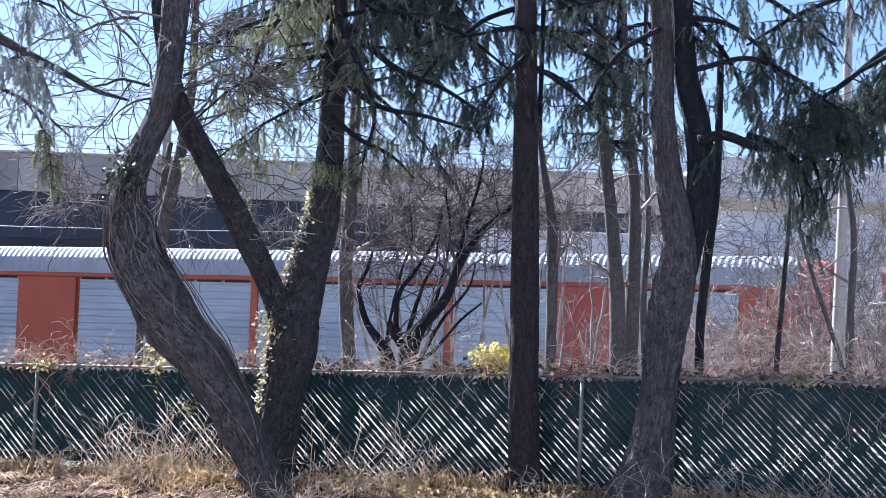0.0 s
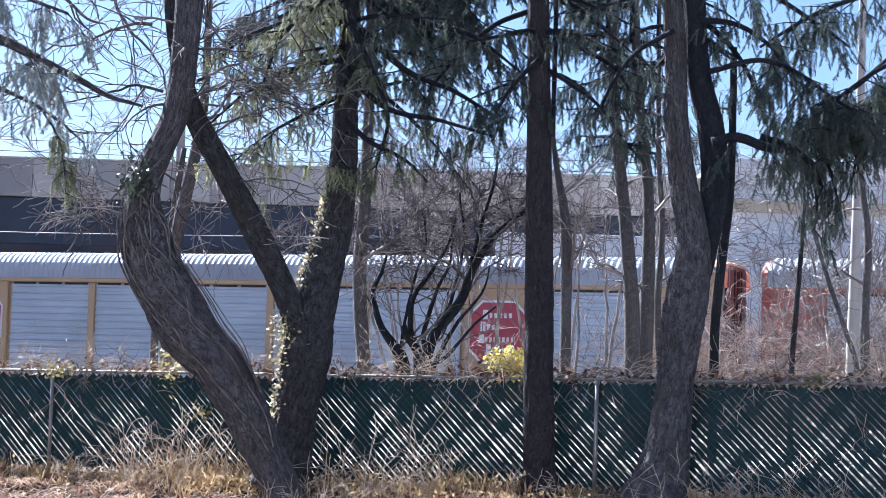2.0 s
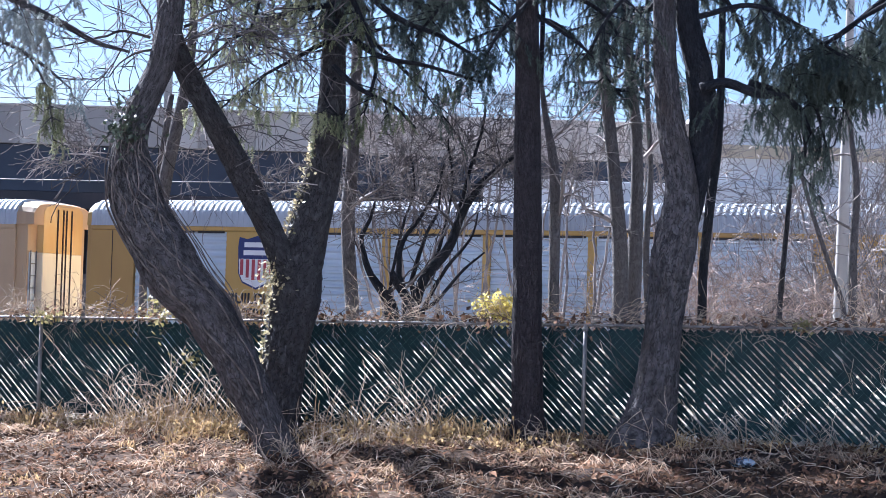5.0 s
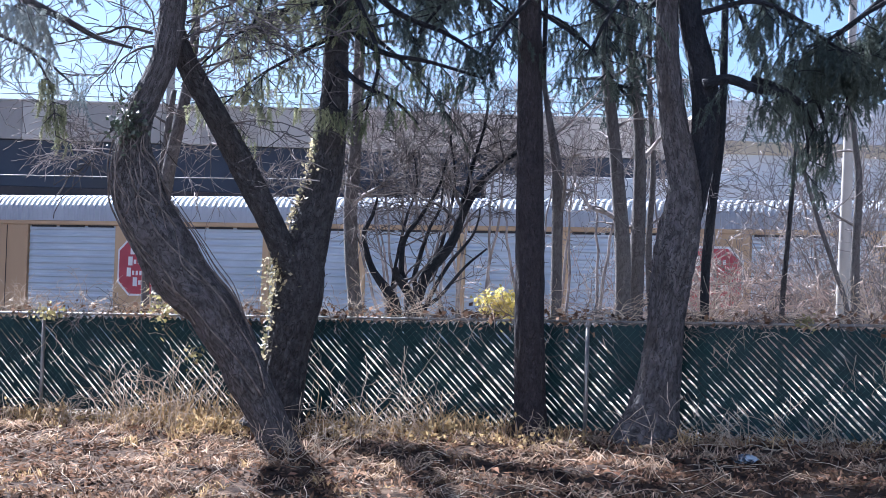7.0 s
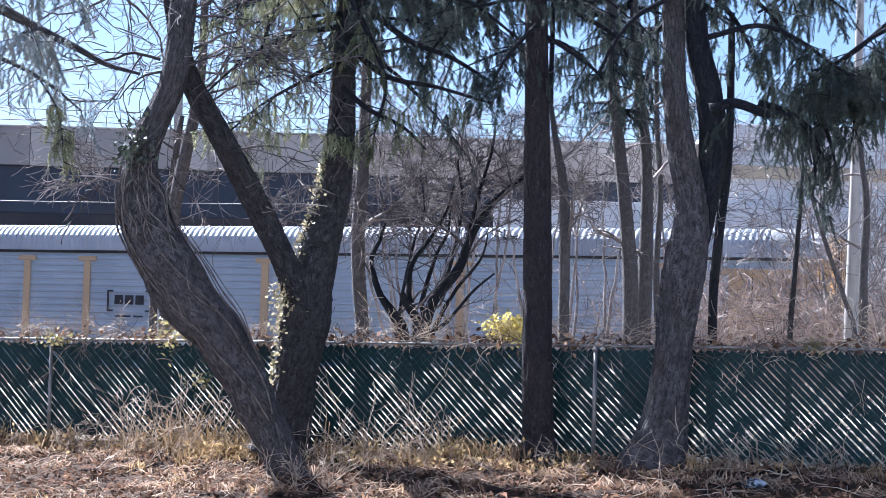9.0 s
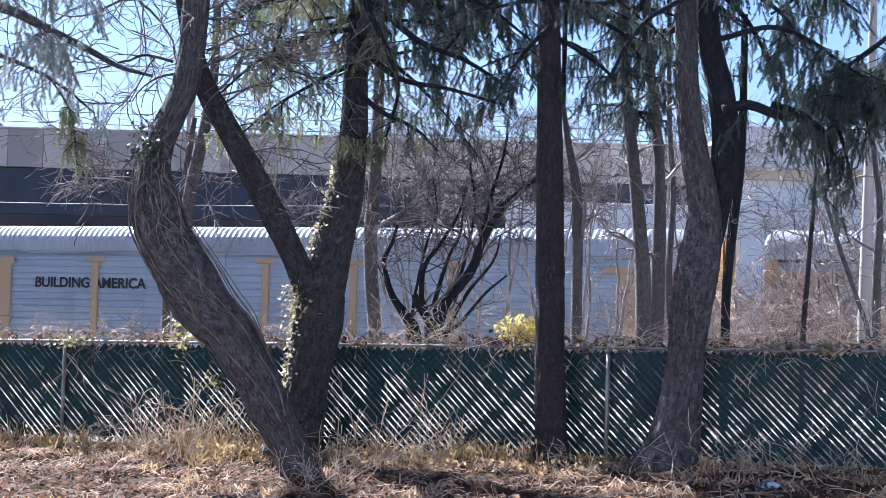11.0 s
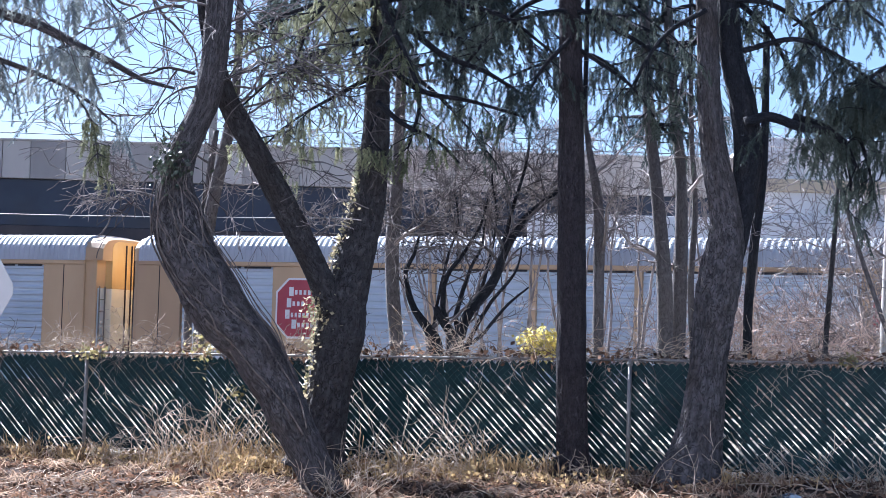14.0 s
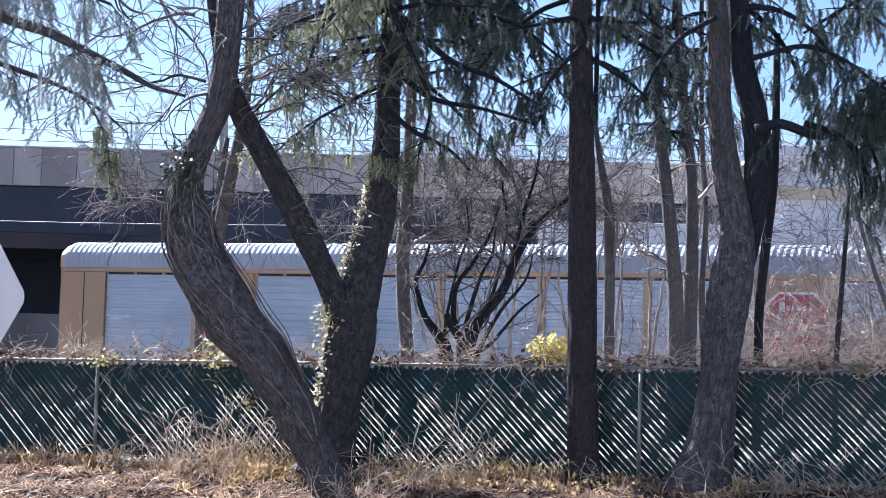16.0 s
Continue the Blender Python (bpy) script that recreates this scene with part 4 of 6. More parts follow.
# slim trunks behind the fence
SLIM = [
    ([(-0.991, 21.5, 1.403, 0.085), (-1.051, 21.5, 2.053, 0.081), (-1.084, 21.5, 2.64, 0.081), (-1.053, 21.5, 3.295, 0.072), (-1.046, 21.5, 3.885, 0.065), (-1.037, 21.5, 4.805, 0.059), (-1.063, 21.5, 5.99, 0.046)], BARK_GREY, "slim grey tree behind the fence"),
    ([(1.318, 21.5, 1.541, 0.065), (1.311, 21.5, 2.193, 0.062), (1.305, 21.5, 2.846, 0.062), (1.272, 21.5, 3.303, 0.055), (1.18, 21.5, 3.758, 0.039), (1.102, 21.5, 4.215, 0.029)], BARK_GREY, "slim crooked tree behind the fence"),
    ([(2.129, 22, 1.5, 0.093), (2.122, 22, 2.233, 0.093), (2.046, 22, 3.033, 0.08), (1.975, 22, 3.634, 0.073), (1.89, 22, 4.302, 0.067), (1.823, 22, 5.242, 0.06), (1.769, 22, 6.185, 0.047)], BARK_GREY, "slim grey tree behind the fence"),
    ([(2.341, 22.5, 1.505, 0.089), (2.346, 22.5, 2.324, 0.089), (2.35, 22.5, 3.144, 0.075), (2.317, 22.5, 3.829, 0.068), (2.23, 22.5, 4.513, 0.061), (2.152, 22.5, 5.336, 0.055), (2.097, 22.5, 6.3, 0.048)], BARK_GREY, "slim grey tree behind the fence"),
    ([(2.574, 23, 1.511, 0.042), (2.535, 23, 2.416, 0.04), (2.566, 23, 3.326, 0.036), (2.495, 23, 4.376, 0.032), (2.456, 23, 6.276, 0.025)], BARK_GREY, "slim grey tree behind the fence"),
    ([(2.961, 21, 1.529, 0.051), (2.969, 21, 2.166, 0.051), (3.027, 21, 2.869, 0.054), (3.088, 21, 3.447, 0.051), (3.11, 21, 4.088, 0.045), (3.105, 21, 5.244, 0.038)], BARK_DARK, "slim dark tree behind the fence"),
    ([(3.832, 21, 1.556, 0.032), (3.871, 21, 2.258, 0.029), (3.917, 21, 2.961, 0.025), (3.943, 21, 3.474, 0.019)], BARK_MID, "thin dark sapling behind the fence"),
    ([(4.685, 21.5, 1.582, 0.029), (4.529, 21.5, 2.098, 0.029), (4.319, 21.5, 2.679, 0.026), (4.156, 21.5, 3.197, 0.023), (4.035, 21.5, 3.586, 0.016)], BARK_GREY, "thin dark sapling behind the fence"),
    ([(4.874, 22, 1.586, 0.06), (4.868, 22, 2.386, 0.053), (4.89, 22, 3.123, 0.047), (4.822, 22, 3.723, 0.033), (4.727, 22, 4.325, 0.027)], BARK_GREY, "thin crooked tree beside the light pole"),
    ([(-3.186, 21, 2.227, 0.076), (-3.144, 21, 2.803, 0.076), (-3.05, 21, 3.381, 0.076), (-2.953, 21, 3.897, 0.064), (-2.881, 21, 4.54, 0.051), (-2.877, 21, 5.699, 0.038)], BARK_GREY, "slim tree behind the leaning trunk"),
    ([(-3.406, 21.5, 2.24, 0.046), (-3.282, 21.5, 2.963, 0.046), (-3.218, 21.5, 3.554, 0.039), (-3.167, 21.5, 3.949, 0.033)], BARK_GREY, "thin forked stem behind the leaning trunk"),
]
SLIM_THINGS = []
for pts, mat, label in SLIM:
    q = [(pts[0][0], pts[0][1], ground_height(pts[0][0], pts[0][1]) - 0.05, pts[0][3] * 1.15)] + pts
    t = thing("slim_tree", label, "tree", "slim trees behind the fence")
    SLIM_THINGS.append((t, pts))
    child("trunk", trunk_mesh("trunk", q, mat, 12, 0.08, 0.15, seed=pts[0][0]), t)
    p = smooth_path(pts, 0.2)
    for i in range(5, len(p), 4):
        st = Strokes()
        a = rng.uniform(0, 6.28)
        twigs(st, rng, p[i][:3], (math.cos(a), math.sin(a) * 0.6, rng.uniform(0.2, 0.9)), rng.uniform(0.4, 1.1), p[i][3] * 0.4, 2, 0.6)
        child("branch", st.mesh("branch", TWIG), t)

# the many-stemmed bush in the middle
bush = thing("bare_shrub", "many-stemmed bare shrub behind the fence", "shrub")
for i, pts in enumerate((
        [(-0.504, 21, 1.0, 0.08), (-0.504, 21, 1.408, 0.076), (-0.555, 21, 1.61, 0.07), (-0.602, 21, 1.684, 0.064), (-0.775, 21, 1.921, 0.041), (-0.859, 21, 2.154, 0.035), (-0.891, 21, 2.363, 0.029), (-0.795, 21, 2.545, 0.022), (-0.757, 21, 2.75, 0.013)],
        [(-0.34, 21, 1.0, 0.075), (-0.332, 21, 1.426, 0.07), (-0.275, 21, 1.637, 0.064), (-0.164, 21, 1.94, 0.06), (0.068, 21, 2.247, 0.057), (0.173, 21, 2.55, 0.051), (0.348, 21, 2.881, 0.045), (0.576, 21, 3.131, 0.035), (0.794, 21, 3.317, 0.022)],
        [(-0.26, 20.9, 1.1, 0.065), (-0.258, 20.9, 1.523, 0.063), (-0.297, 20.9, 1.573, 0.06), (-0.423, 20.9, 1.746, 0.054), (-0.516, 20.9, 1.876, 0.044), (-0.538, 20.9, 1.964, 0.035)],
        [(-0.36, 21.1, 1.2, 0.04), (-0.38, 21.1, 1.68, 0.038), (-0.465, 21.1, 1.933, 0.032), (-0.445, 21.1, 2.292, 0.029), (-0.274, 21.1, 2.566, 0.022), (-0.074, 21.1, 2.906, 0.016), (0.006, 21.1, 3.23, 0.01)],
        [(-0.28, 21.2, 1.2, 0.034), (-0.28, 21.2, 1.684, 0.032), (-0.311, 21.2, 1.875, 0.029), (-0.231, 21.2, 2.18, 0.026), (-0.149, 21.2, 2.427, 0.019), (-0.034, 21.2, 2.669, 0.016), (-0.012, 21.2, 2.98, 0.01)],
        [(-0.22, 21.2, 1.2, 0.03), (-0.185, 21.2, 1.526, 0.029), (0.014, 21.2, 1.95, 0.022), (0.249, 21.2, 2.26, 0.019), (0.365, 21.2, 2.444, 0.013), (0.41, 21.2, 2.67, 0.01)],
        [(-0.3, 20.9, 1.2, 0.03), (-0.244, 20.9, 1.492, 0.029), (-0.034, 20.9, 1.644, 0.022), (0.253, 20.9, 2.008, 0.016), (0.494, 20.9, 2.212, 0.01)],
        [(0.173, 21, 2.55, 0.029), (0.228, 21, 2.845, 0.025), (0.336, 21, 3.271, 0.019), (0.438, 21, 3.696, 0.016), (0.462, 21, 3.94, 0.01)],
        [(-0.6, 21.3, 1.2, 0.02), (-0.589, 21.3, 1.643, 0.019), (-0.517, 21.3, 2.194, 0.019), (-0.45, 21.3, 2.519, 0.016), (-0.346, 21.3, 2.911, 0.013), (-0.384, 21.3, 3.299, 0.01)],
        [(-0.166, 21.3, 1.946, 0.026), (-0.039, 21.3, 2.209, 0.023), (0.087, 21.3, 2.73, 0.016), (0.113, 21.3, 3.12, 0.013), (0.05, 21.3, 3.507, 0.01)])):
    q = smooth_path(pts, 0.08)
    wob = np.random.default_rng(700 + i)
    q[2:-1, :2] += np.cumsum(wob.normal(0, 0.006, (len(q) - 3, 2)), axis=0) * 0.6      # crooked growth
    st = Strokes()
    st.add(q, 9, 0.1, i * 2.0)
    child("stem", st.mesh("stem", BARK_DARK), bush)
    st = Strokes()
    for j in range(6, len(q), 2):
        low = q[j][2] < 2.3
        if low and j % 4:
            continue
        a = rng.uniform(0, 6.28)
        twigs(st, rng, q[j][:3], (math.cos(a), math.sin(a) * 0.5, rng.uniform(0.3, 1.4)), rng.uniform(0.35, 0.7 if low else 1.0), max(0.006, q[j][3] * 0.4), 1 if low else 2, 0.6, 0, (2, 4), 4, 0.0036)
    child("twig_spray", st.mesh("twig_spray", TWIG_DARK), bush, "fine bare twigs", "stuff")
rng = np.random.default_rng(2100)

# taller bare trees between fence and railway
for i, (x, y, high) in enumerate(((-0.4, 26, 4.4), (0.3, 30, 5.2), (1.1, 25, 4.3), (1.7, 29, 5.0), (3.2, 26, 4.4), (-0.9, 33, 5.4), (4.4, 30, 5.0), (5.9, 27, 4.6), (0.55, 25.5, 4.4), (2.05, 25, 4.2))):
    b = thing("bare_tree", "slender bare grey tree near the railway", "tree", "bare trees by the railway")
    g = ground_height(x, y)
    for k in range(3):
        st = Strokes()
        top = (high - g) * rng.uniform(0.75, 1.0)
        dx, dy, n = rng.normal(0, 0.16), rng.normal(0, 0.12), 14
        bend = np.cumsum(rng.normal(0, 0.022, (n + 1, 2)), axis=0)
        x0 = x + rng.normal(0, 0.15)
        stem = [(x0 + dx * top * f / n + bend[f][0], y + dy * top * f / n + bend[f][1], g - 0.05 + top * f / n, 0.034 * (1 - 0.75 * f / n)) for f in range(n + 1)]
        st.add(smooth_path(stem, 0.15), 6)
        for f in range(5, n + 1):
            if stem[f][2] < 2.9 + 0.03 * (y - 24):
                continue
            for _ in range(2 if x > 1.5 else 1):
                a = rng.uniform(0, 6.28)
                twigs(st, rng, stem[f][:3], (math.cos(a), math.sin(a) * 0.6, rng.uniform(0.3, 1.2)), rng.uniform(0.35, 0.9), max(0.007, stem[f][3] * 0.5), 2 if f > 9 and x < 1.5 else 1, 0.45, -0.1, (2, 4), 4, 0.0048)
        child("stem", st.mesh("stem", TWIG), b)

# far bare scrub along the railway
for i in range(6):
    sx = rng.uniform(-14, 12)
    d = rng.uniform(8, 22)
    x, y = float(FENCE_A[0] + FENCE_E[0] * (sx + 4) - FENCE_N[0] * d), float(FENCE_A[1] + FENCE_E[1] * (sx + 4) - FENCE_N[1] * d)
    if x < -3.0 or (x < 0 and i % 2):
        x = abs(x) * 0.5 + 1.0
    b = thing("scrub_bush", "bare grey scrub between fence and railway", "bush", "bare scrub by the railway")
    for k in range(7):
        st = Strokes()
        a = rng.uniform(0, 6.28)
        twigs(st, rng, (x + rng.normal(0, 0.3), y + rng.normal(0, 0.3), ground_height(x, y)), (math.cos(a) * 0.4, math.sin(a) * 0.4, 1.2), rng.uniform(1.0, 2.2), 0.016, 2, 0.5, 0, (2, 4), 4, 0.005)
        child("stem", st.mesh("stem", TWIG), b)


# the tangled thicket beside the light pole
for x, y, tall in ((5.75, 25.5, 2.3), (6.15, 26.6, 2.7), (5.95, 28.2, 2.9), (6.6, 27.5, 2.6)):
    b = thing("thicket_bush", "tall tangled brown thicket beside the light pole", "bush", "thicket by the light pole")
    for k in range(8):
        st = Strokes()
        a = rng.uniform(0, 6.28)
        twigs(st, rng, (x + rng.normal(0, 0.22), y + rng.normal(0, 0.3), ground_height(x, y) - 0.03), (math.cos(a) * 0.35, math.sin(a) * 0.35, 1.3), tall * rng.uniform(0.55, 0.9), 0.024, 2, 0.5, 0, (2, 4), 4, 0.0052)
        child("stem", st.mesh("stem", TWIG), b)

# ---- spruce crowns ----
def crown_for(t, boughs, seed, mat, label, size=1.0):
    c, st = Crown(seed), Strokes()
    for start, way, length, droop, density in boughs:
        c.bough(st, start, way, length, droop, density, size)
    ob = child("crown", c.mesh("crown", mat), t, label, "stuff")
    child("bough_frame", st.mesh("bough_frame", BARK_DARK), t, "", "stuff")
    return ob


def whorls(pts, z0, z1, gap, length, density, rng, lo=-0.15, bias=None):
    """Boughs up a trunk from height z0 to z1."""
    p = smooth_path(pts, 0.1)
    out = []
    z = z0
    while z < z1:
        i = int(np.argmin(abs(p[:, 2] - z)))
        for _ in range(3):
            a = rng.uniform(0, 2 * math.pi)
            w = np.array((math.cos(a), math.sin(a) * 0.8, rng.uniform(lo, 0.25)))
            if bias is not None:
                w[:2] += bias
            out.append((p[i][:3], w, length * rng.uniform(0.6, 1.15), rng.uniform(0.6, 1.2), density))
        z += gap
    return out


crng = np.random.default_rng(77)
crown_for(ivied, whorls(T2, 4.6, 6.4, 0.3, 1.0, 0.7, crng, bias=np.array((-0.8, 0))), 2, NEEDLE_PALE, "sparse yellowing spruce needles")
crown_for(ivied, whorls(T2, 4.9, 6.9, 0.4, 1.4, 0.8, crng, bias=np.array((0.3, 0))), 1, NEEDLE, "dark green drooping spruce needles")
crown_for(straight, whorls(T3, 4.7, 6.9, 0.45, 1.2, 0.7, crng), 3, NEEDLE, "dark green drooping spruce needles")
crown_for(forked, whorls(T4B, 4.7, 6.9, 0.42, 1.3, 0.7, crng, bias=np.array((0.3, 0.2))), 4, NEEDLE, "dark green drooping spruce needles")


for i, z0, reach, thick in ((0, 4.7, 1.5, 0.35), (1, 5.0, 1.5, 0.5), (2, 4.3, 1.0, 0.45), (3, 4.3, 1.0, 0.45), (4, 5.0, 1.4, 0.5)):
    t, pts = SLIM_THINGS[i]
    top = [(pts[-1][0], pts[-1][1], 5.6, pts[-1][3]), (pts[-1][0], pts[-1][1], 8.0, 0.02)]
    child("leader", trunk_mesh("leader", [pts[-1]] + top, BARK_DARK, 10, 0.06, 0.2), t)
    crown_for(t, whorls(pts + top, z0, 6.9, 0.42, reach, thick, crng, bias=np.array((0.4 if i == 0 else 0.1, 0))), 60 + i, NEEDLE, "dark spruce needles high on a slim trunk")
    # an extra crown, unseen above the view, added to shade the right foreground
    if i == 0:
        crown_for(t, whorls(pts + top, 6.0, 8.0, 0.2, 2.3, 0.45, crng, lo=0.0), 90, NEEDLE, "dense needles added above the view to shade the ground", 2.4)


def low_bough(pts, t, seed, density, size=1.0, mat=NEEDLE, shoots=0.6, upto=1.0, bark=None):
    """One long bough that hangs over the fence, set with drooping shoots."""
    c, st = Crown(seed), Strokes()
    p = smooth_path(pts, 0.08)
    st.add(p, 8)
    r = c.rng
    for q in p[3:int(len(p) * upto)]:
        for _ in range(r.poisson(density)):
            a = r.uniform(0, 6.28)
            c.bough(st, q[:3], (math.cos(a), math.sin(a), r.uniform(-1.0, 0.1)), shoots * r.uniform(0.5, 1.2), 1.0, 0.55, size, 0.008)
    child("low_bough", st.mesh("low_bough", bark or BARK_DARK), t)
    child("low_crown", c.mesh("low_crown", mat), t, "", "stuff")


low_bough([(2.362, 17.2, 3.666, 0.052), (2.596, 17.2, 3.726, 0.047), (2.86, 17.2, 3.64, 0.044), (3.097, 17.2, 3.611, 0.036), (3.282, 17.2, 3.511, 0.026), (3.393, 17.2, 3.279, 0.016)], forked, 31, 0.3, 1.1, NEEDLE, 0.5)
low_bough([(2.30, 17, 4.30, 0.028), (2.762, 17, 4.42, 0.024), (3.128, 17, 4.30, 0.019), (3.389, 17, 4.12, 0.015), (3.651, 17, 3.95, 0.011)], forked, 32, 0.9, 1.1, NEEDLE, 0.6)
low_bough([(4.454, 17.4, 4.875, 0.032), (4.038, 17.4, 4.542, 0.026), (3.726, 17.4, 4.265, 0.021), (3.414, 17.4, 4.043, 0.016), (3.21, 17.4, 3.717, 0.011)], forked, 33, 0.9, 1.1, NEEDLE, 0.65)
low_bough([(4.515, 17.6, 4.482, 0.032), (4.145, 17.6, 4.255, 0.027), (3.828, 17.6, 4.084, 0.019), (3.567, 17.6, 3.807, 0.011)], forked, 36, 1.5, 1.1, NEEDLE, 0.6)
low_bough([(2.187, 17.3, 4.837, 0.031), (2.584, 17.3, 4.797, 0.026), (2.905, 17.3, 4.595, 0.018), (3.124, 17.3, 4.284, 0.01)], forked, 37, 0.8, 1.0, NEEDLE, 0.55)
low_bough([(1.972, 17.1, 4.688, 0.026), (1.623, 17.1, 4.467, 0.021), (1.398, 17.1, 4.146, 0.016), (1.302, 17.1, 3.882, 0.01)], forked, 38, 0.6, 1.0, NEEDLE, 0.5)
low_bough([(-1.092, 18.1, 4.885, 0.036), (-0.536, 18.1, 4.404, 0.03), (-0.033, 18.1, 4.198, 0.022), (0.416, 18.1, 3.935, 0.011)], ivied, 41, 0.6, 1.0, NEEDLE, 0.6)
low_bough([(-1.083, 17.9, 4.299, 0.035), (-0.681, 17.9, 3.983, 0.027), (-0.187, 17.9, 3.89, 0.019), (0.362, 17.9, 3.743, 0.011)], ivied, 42, 0.45, 1.0, NEEDLE_SUNLIT, 0.55)
low_bough([(-1.085, 17.8, 3.848, 0.03), (-0.828, 17.8, 3.639, 0.024), (-0.499, 17.8, 3.486, 0.016), (-0.275, 17.8, 3.276, 0.011)], ivied, 43, 0.7, 1.0, NEEDLE_SUNLIT, 0.5)
low_bough([(-1.098, 18.2, 5.239, 0.036), (-0.444, 18.2, 4.924, 0.03), (0.116, 18.2, 4.775, 0.022), (0.569, 18.2, 4.455, 0.011)], ivied, 44, 0.6, 1.0, NEEDLE, 0.6)
low_bough([(-1.095, 18, 4.48, 0.03), (-1.628, 18, 4.353, 0.022), (-2.058, 18, 4.119, 0.016), (-2.43, 18, 3.777, 0.008)], ivied, 45, 1.2, 0.9, NEEDLE_PALE, 0.5)
low_bough([(-1.107, 18.2, 4.179, 0.03), (-1.52, 18.2, 3.943, 0.019), (-1.9, 18.2, 3.709, 0.011), (-2.222, 18.2, 3.421, 0.008)], ivied, 46, 0.9, 0.9, NEEDLE_PALE, 0.5)
low_bough([(-1.088, 18.1, 5.107, 0.03), (-1.654, 18.1, 4.867, 0.022), (-2.089, 18.1, 4.687, 0.016), (-2.357, 18.1, 4.457, 0.008)], ivied, 47, 1.4, 0.9, NEEDLE_PALE, 0.5)
low_bough([(-1.065, 17.9, 3.753, 0.019), (-1.156, 17.9, 3.531, 0.014), (-0.986, 17.9, 3.345, 0.008)], ivied, 48, 1.6, 0.9, NEEDLE_PALE, 0.4)
low_bough([(0.757, 17.7, 4.434, 0.024), (1.097, 17.7, 4.228, 0.019), (1.373, 17.7, 4.02, 0.013), (1.569, 17.7, 3.756, 0.008)], straight, 49, 0.9, 1.0, NEEDLE, 0.5)
low_bough([(0.751, 17.6, 4.471, 0.024), (0.502, 17.6, 4.194, 0.019), (0.349, 17.6, 3.92, 0.011)], straight, 50, 0.9, 1.0, NEEDLE, 0.45)
low_bough([(4.523, 17.3, 5.336, 0.037), (3.894, 17.3, 5.157, 0.029), (3.319, 17.3, 4.926, 0.021), (2.8, 17.3, 4.592, 0.013)], forked, 71, 1.1, 1.0, NEEDLE, 0.55)
low_bough([(2.194, 17.5, 5.359, 0.037), (2.764, 17.5, 5.216, 0.029), (3.305, 17.5, 4.911, 0.021), (3.685, 17.5, 4.654, 0.013)], forked, 72, 1.0, 1.0, NEEDLE, 0.55)
low_bough([(4.588, 17.5, 4.844, 0.032), (4.273, 17.5, 4.619, 0.024), (3.988, 17.5, 4.235, 0.019), (3.863, 17.5, 3.91, 0.011)], forked, 73, 1.0, 1.0, NEEDLE, 0.5)
low_bough([(5.059, 17.3, 4.981, 0.037), (4.432, 17.3, 4.696, 0.029), (3.912, 17.3, 4.415, 0.021), (3.394, 17.3, 4.028, 0.013)], forked, 81, 1.9, 1.1, NEEDLE, 0.55)
low_bough([(5.127, 17.5, 4.593, 0.034), (4.439, 17.5, 4.357, 0.027), (3.964, 17.5, 4.128, 0.019), (3.493, 17.5, 3.792, 0.011)], forked, 82, 1.8, 1.1, NEEDLE, 0.5)
low_bough([(2.243, 17.8, 4.988, 0.032), (2.61, 17.8, 4.672, 0.024), (2.837, 17.8, 4.298, 0.019), (2.926, 17.8, 3.974, 0.011)], forked, 74, 0.45, 0.9, NEEDLE, 0.45)
low_bough([(0.77, 18.4, 5.113, 0.033), (0.338, 18.4, 4.93, 0.025), (-0.044, 18.4, 4.58, 0.02), (-0.313, 18.4, 4.234, 0.011)], straight, 75, 0.6, 1.0, NEEDLE, 0.5)
low_bough([(0.766, 18.2, 4.907, 0.033), (1.172, 18.2, 4.697, 0.025), (1.539, 18.2, 4.485, 0.019), (1.742, 18.2, 4.157, 0.011)], straight, 76, 0.5, 1.0, NEEDLE, 0.5)
low_bough([(-1.061, 17.8, 4.775, 0.032), (-0.794, 17.8, 4.238, 0.024), (-0.673, 17.8, 3.861, 0.019), (-0.767, 17.8, 3.423, 0.011)], ivied, 77, 0.5, 1.0, NEEDLE_SUNLIT, 0.45)
low_bough([(-1.077, 17.8, 5.266, 0.032), (-1.414, 17.8, 4.927, 0.024), (-1.73, 17.8, 4.644, 0.019), (-1.877, 17.8, 4.204, 0.011)], ivied, 78, 1.0, 0.9, NEEDLE_PALE, 0.45)

# dense drooping shoots under the boughs
low_bough([(2.822, 17.3, 3.746, 0.037), (3.14, 17.3, 3.65, 0.029), (3.303, 17.3, 3.444, 0.021), (3.364, 17.3, 3.13, 0.013), (3.344, 17.3, 2.9, 0.008)], forked, 101, 1.0, 1.0, NEEDLE, 0.32)
low_bough([(3.153, 17.4, 3.875, 0.026), (3.424, 17.4, 3.618, 0.021), (3.548, 17.4, 3.303, 0.013), (3.6, 17.4, 3.0, 0.008)], forked, 102, 1.0, 1.0, NEEDLE, 0.3)
low_bough([(3.642, 17.5, 4.225, 0.021), (3.758, 17.5, 3.854, 0.016), (3.746, 17.5, 3.479, 0.011), (3.67, 17.5, 3.2, 0.008)], forked, 104, 0.7, 1.0, NEEDLE, 0.3)

